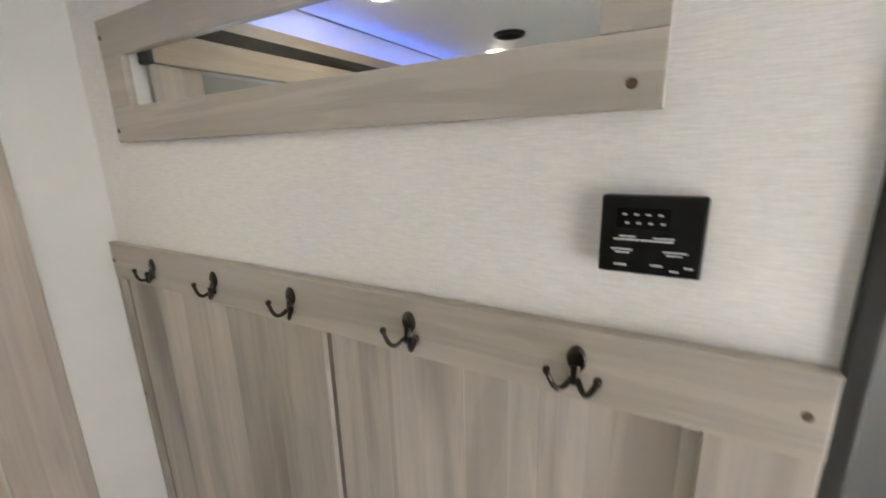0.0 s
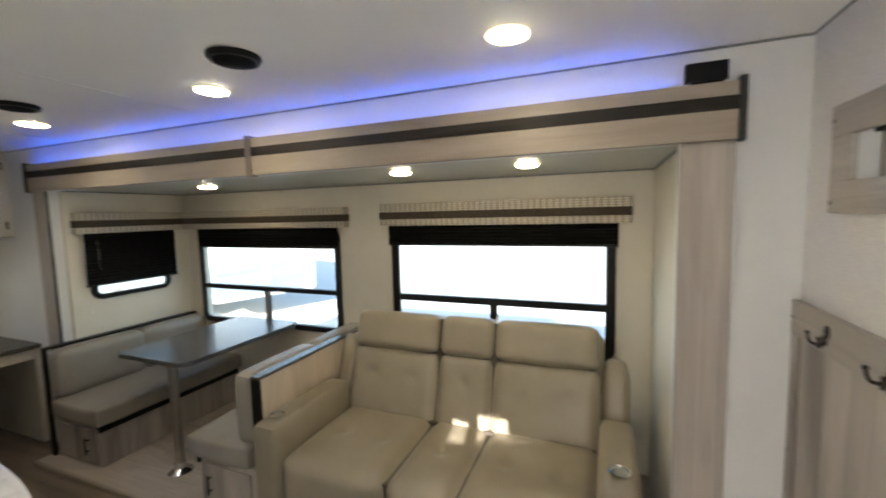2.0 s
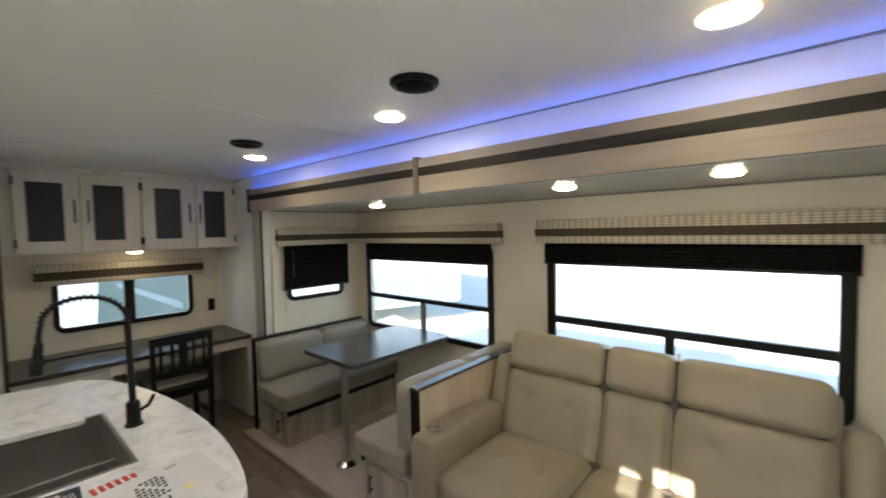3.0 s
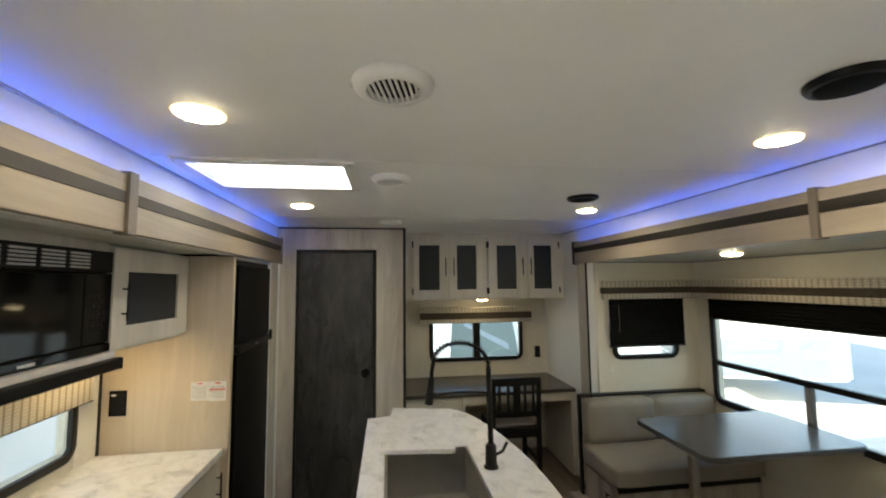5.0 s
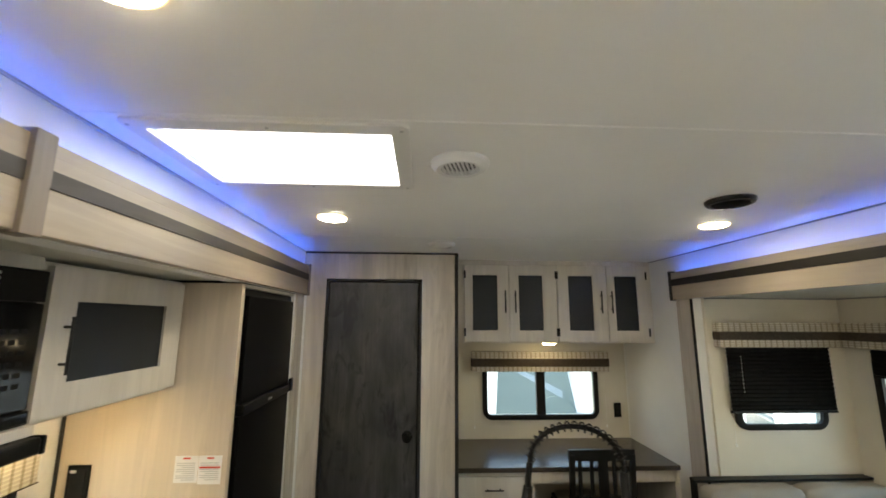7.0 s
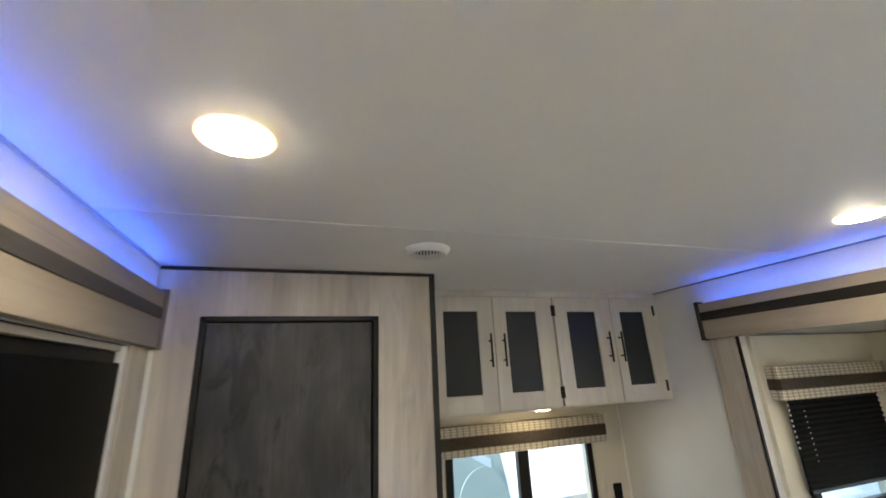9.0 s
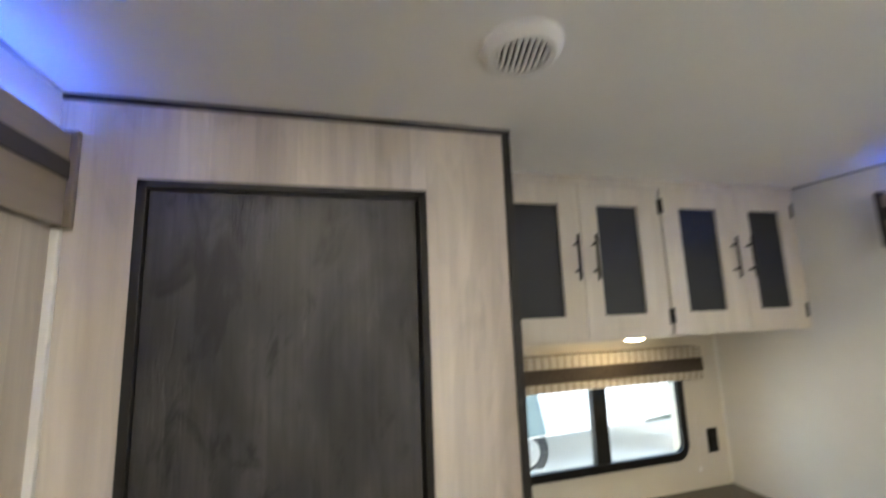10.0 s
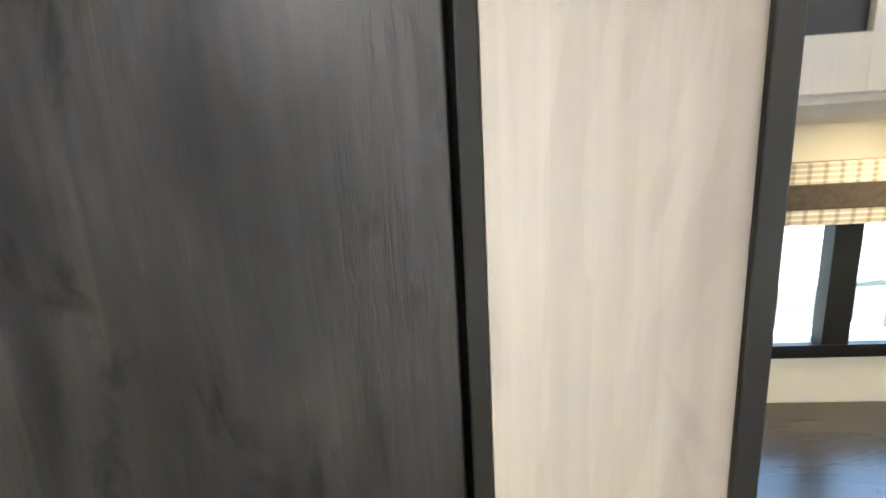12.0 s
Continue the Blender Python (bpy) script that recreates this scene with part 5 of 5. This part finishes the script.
def faucet():
    f = thing("kitchen_faucet", (-0.200, -2.04, IZ), "tall matt black spring-neck kitchen faucet", "faucet")
    x, y = -0.200, -2.040
    part("base", lathe([(0.0, 0.0), (0.030, 0.0), (0.030, 0.006), (0.024, 0.010), (0.0225, 0.085), (0.018, 0.092), (0.0, 0.094)], (x, y, IZ + 0.0005), "z", 24), BLACK_M, f, "", True)
    part("lever", tube([(x - 0.02, y + 0.012, IZ + 0.055), (x - 0.045, y + 0.02, IZ + 0.070), (x - 0.062, y + 0.025, IZ + 0.105)], 0.0065, 8), BLACK_M, f, "", True)
    part("stem", tube([(x, y, IZ + 0.09), (x + 0.004, y, IZ + 0.40)], 0.0115, 14), BLACK_M, f, "", True)
    # neck arc over the sink, then the short slanting spray head
    xs, xe, zs = x + 0.004, 0.036, IZ + 0.40
    arc = []
    for k in range(29):
        a = math.pi * k / 28
        arc.append(((xs + xe) / 2 - (xe - xs) / 2 * math.cos(a), y - 0.012 * (k / 28), zs + 0.020 * (k / 28) + 0.095 * math.sin(a) ** 0.9))
    part("neck", tube(arc, 0.0062, 10), BLACK_M, f, "", True)
    coil = []
    for k in range(20 * 12):
        g = k / 239 * 27.99
        i = int(g)
        p = Vector(arc[i]).lerp(Vector(arc[min(i + 1, 28)]), g - i)
        d = (Vector(arc[min(i + 1, 28)]) - Vector(arc[i])).normalized()
        n1 = d.cross(Vector((0, 1, 0))).normalized()
        n2 = d.cross(n1)
        w = 2 * math.pi * k / 12
        coil.append(p + 0.0115 * (math.cos(w) * n1 + math.sin(w) * n2))
    part("spring", tube(coil, 0.0021, 6), BLACK_M, f, "black coil spring", True)
    e = Vector(arc[-1])
    tip = Vector((0.054, -2.056, 1.140))
    mid = e.lerp(tip, 0.35)
    part("hose", tube([e, e.lerp(mid, 0.5) + Vector((0.002, 0, 0)), mid], 0.0080, 10), BLACK_M, f, "", True)
    axis = (tip - mid).normalized()
    n = (tip - mid).length
    turn = Vector((0, 0, -1)).rotation_difference(axis).to_matrix().to_4x4()
    bm = lathe([(0.0, 0.0), (0.0115, 0.0), (0.0130, -0.02), (0.0145, -n * 0.6), (0.0175, -n + 0.012), (0.0165, -n), (0.0, -n)], (0, 0, 0), "z", 20)
    part("spray_head", turned(bm, Matrix.Translation(mid) @ turn), BLACK_M, f, "", True)
    az = IZ + 0.300
    part("holder_arm", tube([(x, y, az), ((x + 0.03) / 2, y - 0.004, az + 0.004), (0.031, y - 0.012, az)], 0.0050, 8), BLACK_M, f, "", True)
    part("holder_ring", lathe([(0.0150, -0.010), (0.0200, -0.010), (0.0200, 0.010), (0.0150, 0.010), (0.0150, -0.010)], (0.049, y - 0.014, az), "z", 20), BLACK_M, f, "", True)


faucet()


def leaflets():
    """Printed sheets on the island."""
    def sheet(name, pts, z, material, label, marks, cat="leaflet"):
        s = thing(name, (*pts[0], z), label, cat)
        part("sheet", plate(pts, lambda u, v, d: (u, v, d), z, z + 0.0012), material, s)
        o, a, b = Vector(pts[0]), Vector(pts[1]) - Vector(pts[0]), Vector(pts[3]) - Vector(pts[0])
        for u0, u1, v0, v1, m in marks:
            q = [o + a * u + b * v for u, v in ((u0, v0), (u1, v0), (u1, v1), (u0, v1))]
            part("print", plate([tuple(p) for p in q], lambda u, v, d: (u, v, d), z + 0.001, z + 0.0017), m, s)
        return s
    z = IZ + 0.0006
    bars = [(0.06, 0.20, 0.10 + 0.2 * k, 0.24 + 0.2 * k, INK_R) for k in range(4)]
    bars += [(0.24, 0.28, 0.08 + 0.13 * k, 0.17 + 0.13 * k, INK_R) for k in range(3)]
    bars += [(0.40 + 0.12 * j, 0.48 + 0.12 * j, 0.10 + 0.22 * k, 0.27 + 0.22 * k, PAPER) for j in range(2) for k in range(4)]
    bars += [(0.66, 0.69, 0.2, 0.9, PAPER), (0.74, 0.76, 0.2, 0.6, PAPER), (0.80, 0.82, 0.2, 0.75, PAPER)]
    sheet("leaflet", [(0.117, -1.705), (0.000, -1.690), (0.008, -1.538), (0.103, -1.552)], z, INK, "black leaflet with red and white print on the island", bars)
    chev = [(0.08 + 0.16 * k, 0.18 + 0.16 * k, 0.05 + 0.04 * k, 0.85, INK_R) for k in range(6)]
    sheet("leaflet", [(-0.002, -1.640), (-0.118, -1.665), (-0.128, -1.600), (-0.010, -1.575)], z, PAPER, "white leaflet strip with red slanted marks on the island", chev)
    txt = [(0.32 + 0.045 * j, 0.352 + 0.045 * j, 0.20 + 0.07 * k, 0.245 + 0.07 * k, INK) for j in range(6) for k in range(7) if (j * 3 + k * 2) % 5]
    txt += [(0.31, 0.44, 0.76, 0.90, INK), (0.62, 0.74, 0.10, 0.16, INK_G), (0.68, 0.76, 0.72, 0.80, INK_Y), (0.10, 0.14, 0.5, 0.6, INK_G), (0.46, 0.50, 0.74, 0.92, INK), (0.53, 0.55, 0.74, 0.92, INK), (0.18, 0.22, 0.86, 0.94, INK_Y)]
    sheet("shipping_label_sheet", [(-0.010, -1.590), (-0.290, -1.640), (-0.305, -1.395), (0.000, -1.340)], z + 0.0022, PAPER, "white sheet with black blocks and yellow marks on the island", txt, "sheet")
    cr = thing("plastic_wrap", (-0.18, -1.32, IZ), "crumpled white wrapping on the end of the island", "wrapping")
    bm = bmesh.new()
    bmesh.ops.create_grid(bm, x_segments=22, y_segments=12, size=1.0)
    for v in bm.verts:
        x, y = -0.125 + 0.125 * v.co.x, -1.318 + 0.078 * v.co.y
        edge = max(abs(v.co.x), abs(v.co.y)) ** 3
        v.co = (x, y, IZ + 0.003 + (0.010 + 0.014 * abs(noise.noise((x * 14, y * 22, 0.3)))) * (1 - 0.75 * edge))
    part("sheet", bm, PAPER, cr)


leaflets()

# ---- kitchen slide ----
CZ = 0.776


def kitchen_counter():
    c = thing("kitchen_counter", (1.38, -1.9, 0.026), "white marbled kitchen counter on pale cabinets", "counter")
    part("countertop", box(1.085, KX - 0.001, FY + 0.0015, -0.36, CZ - 0.036, CZ, 0.005, 3), MARBLE, c, "white marbled laminate top")
    part("base", box(1.115, KX - 0.002, FY + 0.0015, -0.36, 0.027, CZ - 0.037), WOOD_CAB, c)
    for k in range(4):
        y = -0.40 - 0.595 * k
        d = part("door", box(1.098, 1.115, y - 0.57, y, 0.08, CZ - 0.055, 0.003), WOOD_CAB, c)
        small_pull(1.098, y - 0.50, 0.60, 0.13, d, -1)
    part("backsplash", box(KX - 0.006, KX - 0.0005, FY + 0.0015, -2.566, CZ, 1.36), MARBLE_S, c, "cream marbled splashback")


kitchen_counter()


def fridge_cabinet():
    f = thing("fridge_cabinet", (1.38, FY - 0.4, 0.026), "tall pale wood cabinet side round the refrigerator", "cabinet")
    part("side_panel", box(FX, KX - 0.001, FY - 0.030, FY, 0.027, 1.7955, 0.002), WOOD_WARM, f)
    part("far_panel", box(FX + 0.022, KX - 0.001, -3.446, -3.404, 0.027, 1.7955, 0.002), WOOD_CAB, f)
    part("top_panel", box(FX, KX - 0.001, -3.403, FY - 0.0305, 1.780, 1.7955), WOOD_CAB, f)
    part("top_gap", box(FX + 0.004, KX - 0.2, -3.445, FY - 0.001, 1.796, 1.8055), BLACK, f)
    part("white_edge", box(FX - 0.008, FX + 0.0215, -3.428, -3.4045, 0.03, 1.7955, 0.003), WHITE_P, f)
    part("seal", box(FX - 0.004, FX + 0.0215, -3.440, -3.4285, 0.03, 1.7955, 0.002), BLACK, f)
    part("corner_strip", box(KX - 0.016, KX - 0.0075, FY + 0.0005, FY + 0.010, CZ + 0.001, 1.37), WOOD_TRIM, f)


fridge_cabinet()


def refrigerator():
    r = thing("refrigerator", (1.40, -3.12, 0.026), "black two-door refrigerator with a black handle rail", "refrigerator")
    y0, y1 = -3.402, FY - 0.032
    part("body", box(FX + 0.032, KX - 0.02, y0, y1, 0.030, 1.778), BLACK, r)
    part("frame", box(FX + 0.010, FX + 0.0315, y0, y1, 0.030, 1.778, 0.003), BLACK_M, r)
    part("freezer_door", box(FX - 0.010, FX + 0.010, y0 + 0.016, y1 - 0.022, 1.300, 1.748, 0.005, 3), FRIDGE, r)
    part("fridge_door", box(FX - 0.010, FX + 0.010, y0 + 0.016, y1 - 0.022, 0.060, 1.252, 0.005, 3), FRIDGE, r)
    part("handle_rail", box(FX - 0.024, FX + 0.010, y0 + 0.010, y1 - 0.022, 1.254, 1.298, 0.008, 3), BLACK, r, "black plastic rail")
    part("latch", box(FX - 0.034, FX - 0.018, y0 + 0.008, y0 + 0.045, 1.258, 1.326, 0.006), BLACK, r)
    for k in range(3):
        part("badge", box(FX - 0.0255, FX - 0.0235, -3.06 - 0.018 * k, -3.05 - 0.018 * k, 1.268, 1.278), INK_G, r)


refrigerator()


def upper_cabinet():
    xf, y0, y1 = 1.285, FY + 0.003, -2.098
    u = thing("wall_cabinet", (1.5, -2.4, 1.385), "off-white wall cabinet with a smoked glass door beside the microwave", "cabinet")
    part("body", box(xf + 0.020, KX - 0.001, y0, y1 + 0.006, 1.385, 1.797, 0.002), WOOD_CAB, u)
    part("bottom_board", box(xf + 0.04, KX - 0.01, y0, y1, 1.372, 1.3848), WOOD_CAB, u)
    g0, g1, gz0, gz1 = -2.600, -2.192, 1.474, 1.695
    bm = slab_with_hole([(y0 + 0.012, 1.388), (y1 - 0.004, 1.388), (y1 - 0.004, 1.786), (y0 + 0.012, 1.786)], (g0, g1, gz0, gz1), xf, xf + 0.0195)
    for v in bm.verts:
        v.co = (v.co.z, v.co.x, v.co.y)
    bmesh.ops.recalc_face_normals(bm, faces=bm.faces)
    d = part("door", bm, WOOD_CAB, u)
    part("glass_panel", box(xf + 0.009, xf + 0.014, g0 - 0.006, g1 + 0.006, gz0 - 0.006, gz1 + 0.006), SMOKED, d, "smoked dark glass")
    small_pull(xf, -2.160, 1.575, 0.155, d, -1)


upper_cabinet()


def microwave():
    m = thing("microwave", (1.55, -1.87, 1.39), "black over-counter microwave with glossy door and slatted reflections painted on top", "microwave")
    xf, y0, y1 = 1.290, -2.088, -1.326
    part("body", box(xf + 0.012, KX - 0.001, y0, y1, 1.388, 1.770, 0.004), BLACK, m)
    part("door", box(xf - 0.012, xf + 0.012, y0 + 0.150, y1, 1.425, 1.685, 0.006, 3), GLOSS_B, m, "glossy black glass door")
    part("control_strip", box(xf - 0.010, xf + 0.012, y0 + 0.004, y0 + 0.148, 1.425, 1.685, 0.004), GLOSS_B, m)
    part("lower_lip", box(xf - 0.014, xf + 0.012, y0, y1, 1.389, 1.424, 0.006), GLOSS_B, m)
    part("top_rail", box(xf - 0.008, xf + 0.012, y0, y1, 1.688, 1.768, 0.004), BLACK, m)
    # pale slats imitate a slatted reflection in the glossy front
    for g in range(4):
        for k in range(5):
            ya = y0 + 0.13 + 0.115 * g
            part("vent_slat", box(xf - 0.0125, xf - 0.007, ya, ya + 0.092, 1.700 + 0.012 * k, 1.707 + 0.012 * k, 0.001), INK_G, m)
    for j in range(3):
        for k in range(6):
            part("button", box(xf - 0.0115, xf - 0.0095, y0 + 0.040 + 0.026 * j, y0 + 0.056 + 0.026 * j, 1.480 + 0.026 * k, 1.492 + 0.026 * k), BLACK, m)
    part("top_filler", box(xf + 0.012, KX - 0.001, y0, y1, 1.7705, 1.8055), WOOD_CAB, m, "off-white filler board")
    # pale bar painted as a bright reflection on the lower lip
    part("sticker", box(xf - 0.0150, xf - 0.0135, y0 + 0.34, y0 + 0.40, 1.400, 1.409), INK_G, m)


microwave()
sh = thing("cabinet_filler", (1.55, -0.84, 1.385), "off-white wall cabinet beyond the microwave", "cabinet")
part("body", box(1.305, KX - 0.001, -1.320, KY1 - 0.002, 1.385, 1.8055, 0.002), WOOD_CAB, sh)
part("door", box(1.287, 1.3045, -1.314, -0.40, 1.392, 1.785, 0.003), WOOD_CAB, sh)
rb = thing("range_hood", (1.45, -1.65, 1.32), "long glossy black range hood bar under the microwave", "range hood")
part("bar", box(1.238, 1.330, -2.092, -1.20, 1.320, 1.361, 0.008, 3), BLACK, rb, "", True)
part("end_cap", box(1.236, 1.334, -2.104, -2.0925, 1.318, 1.363, 0.005), BLACK, rb)
part("housing", box(1.331, KX - 0.001, -2.092, -1.20, 1.340, 1.3605), BLACK_M, rb)
part("ledge", box(1.262, KX - 0.001, -2.092, -1.20, 1.3635, 1.3875, 0.002), WOOD_CAB, rb, "off-white ledge board")
valance(lambda u, v, d: (KX - d, -1.84 + u, v), 1.46, 1.085, 1.235, 1.087, 1.0895, "striped cloth valance over the kitchen window", 0.07, STRIPED_K)
ul = thing("under_cabinet_light", (1.55, -2.38, 1.37), "lit warm light under the wall cabinet", "lamp")
part("case", box(1.42, 1.50, -2.47, -2.33, 1.360, 1.3718, 0.003), WHITE_P, ul)
part("lens", box(1.425, 1.495, -2.465, -2.335, 1.354, 1.3605, 0.002), LENS_U, ul, "glowing warm lens")


def side_outlet():
    y = FY + 0.0005
    o = thing("wall_outlet", (1.60, y, 1.03), "black outlet with a switch on the cabinet side", "outlet")
    part("plate", box(1.563, 1.645, y, y + 0.008, 0.968, 1.097, 0.004), BLACK, o)
    part("socket", box(1.576, 1.632, y + 0.007, y + 0.011, 0.982, 1.083, 0.003), BLACK_M, o)
    part("legend", box(1.610, 1.632, y + 0.0105, y + 0.0118, 1.070, 1.080), PAPER, o)


side_outlet()


def notices():
    y = FY + 0.0005
    for x0, x1, red in ((1.079, 1.166, 1), (1.168, 1.256, 0)):
        n = thing("notice_sheet", (x0, y, 1.02), "small white printed safety notice taped to the cabinet side", "notice", "safety notices")
        part("sheet", box(x0, x1, y, y + 0.0012, 1.021 + 0.006 * (1 - red), 1.124), PAPER, n)
        for k in range(9):
            z = 1.096 - 0.0075 * k
            part("text_line", box(x0 + 0.010, x1 - 0.008 - 0.02 * (k % 3 == 2), y + 0.001, y + 0.0017, z, z + 0.0028), INK_G, n)
        if red:
            part("heading", box(x0 + 0.004, x1 - 0.004, y + 0.001, y + 0.0019, 1.078, 1.085), INK_R, n)
        part("heading", box(x0 + 0.03, x1 - 0.03, y + 0.001, y + 0.0019, 1.112, 1.118), INK_R, n)


notices()

# ---- outside ----
setting("ground", box(-300, 300, -300, 300, -0.95, -0.80), GROUND, "pale sunlit gravel of a sales yard", "ground")


def trailer(at, length, height, rz, band, label, windows=True, body=None):
    """A parked caravan: body, coloured band, roof unit, wheels. windows: True gives a row of them, False a ribbed side, None a plain one."""
    t = thing("travel_trailer", (0, 0, 0), label, "caravan")
    part("body", box(-length / 2, length / 2, -1.2, 1.2, 0.55, height, 0.12, 3), body or TRAILER, t)
    part("band", box(-length / 2 - 0.004, length / 2 + 0.004, -1.206, 1.206, 0.62, 1.35, 0.03), band, t)
    for i in range(int(length // 1.8) if windows else 0):
        x = -length / 2 + 1.0 + 1.8 * i
        w = part("window", box(x - 0.45, x + 0.45, -1.215, 1.215, 1.75, 2.35, 0.06), GLOSS_B, t)
        part("window_trim", box(x - 0.47, x + 0.47, -1.209, 1.209, 1.73, 2.37, 0.06), BLACK_F, w)
    for k in range(14 if windows is False else 0):
        part("siding_rib", box(-length / 2 + 0.15, length / 2 - 0.15, -1.212, 1.212, 0.70 + 0.16 * k, 0.725 + 0.16 * k), body or TRAILER, t)
    part("roof_unit", box(-0.5, 0.5, -0.35, 0.35, height, height + 0.28, 0.06, 3), TRAILER, t)
    for x in (-0.5, 0.35):
        for y in (-1.0, 1.0):
            wheel = part("wheel", lathe([(0.0, -0.1), (0.2, -0.1), (0.34, -0.09), (0.36, 0.0), (0.34, 0.09), (0.2, 0.1), (0.0, 0.1)], (x, y, 0.36), "y", 24), RUBBER, t, "", True)
            part("rim", lathe([(0.0, -0.11), (0.19, -0.105), (0.2, 0.0), (0.19, 0.105), (0.0, 0.11)], (x, y, 0.36), "y", 16), POLE, wheel, "", True)
    t.matrix_basis = Matrix.Translation(at) @ Matrix.Rotation(radians(rz), 4, "Z")
    return t


trailer((-9.2, -13.3, -0.8), 13.0, 3.0, 70, TRAILER_B, "white caravan with a grey-blue band parked outside", False)
desk_side = trailer((-1.6, -9.4, -0.8), 7.8, 3.1, 4, TRAILER, "white caravan with a teal-grey panel parked behind the desk window", None)


def caravan_details(t):
    """What the side towards the desk window shows: a teal-grey panel with a white slash, hatches, lights, a wheel arch."""
    def flat(name, pts, d, m):
        part(name, plate(pts, lambda u, v, e: (u, 1.2 + e, v), 0.0, d), m, t)
    flat("side_panel", [(0.75, 0.60), (0.62, 2.6), (-0.35, 2.6), (-0.75, 0.60)], 0.010, TRAILER_T)
    flat("slash", [(0.45, 1.62), (0.45, 1.70), (-0.45, 1.25), (-0.45, 1.12)], 0.014, TRAILER_B)
    flat("hatch", [(-1.16, 1.20), (-1.16, 1.36), (-1.42, 1.36), (-1.42, 1.20)], 0.012, PLANK_LIGHT)
    flat("hatch", [(-2.72, 1.05), (-2.72, 1.15), (-2.90, 1.15), (-2.90, 1.05)], 0.012, PLANK_LIGHT)
    for x, r, z in ((-0.30, 0.42, 0.62), (-3.62, 0.52, 0.02)):
        arch = [(x + r * math.cos(math.pi * k / 14), z + 1.3 * r * math.sin(math.pi * k / 14)) for k in range(15)]
        flat("arch_cover", arch, 0.030, COVER if x < -1 else TRAILER_T)
    flat("lower_band", [(-2.55, 0.56), (-2.55, 0.59), (-3.85, 0.70), (-3.85, 0.56)], 0.012, COVER)
    for z in (1.12, 1.36):
        flat("marker_light", [(2.20, z), (2.20, z + 0.04), (2.15, z + 0.04), (2.15, z)], 0.02, INK_R)
    for k in range(9):
        z = 0.75 + 0.17 * k
        flat("siding_rib", [(-0.95, z), (-0.95, z + 0.010), (-3.80, z + 0.010), (-3.80, z)], 0.006, TRAILER)


caravan_details(desk_side)
trailer((4.7, -3.6, -0.8), 5.5, 3.6, 90, TRAILER, "tall white caravan parked beside the kitchen")
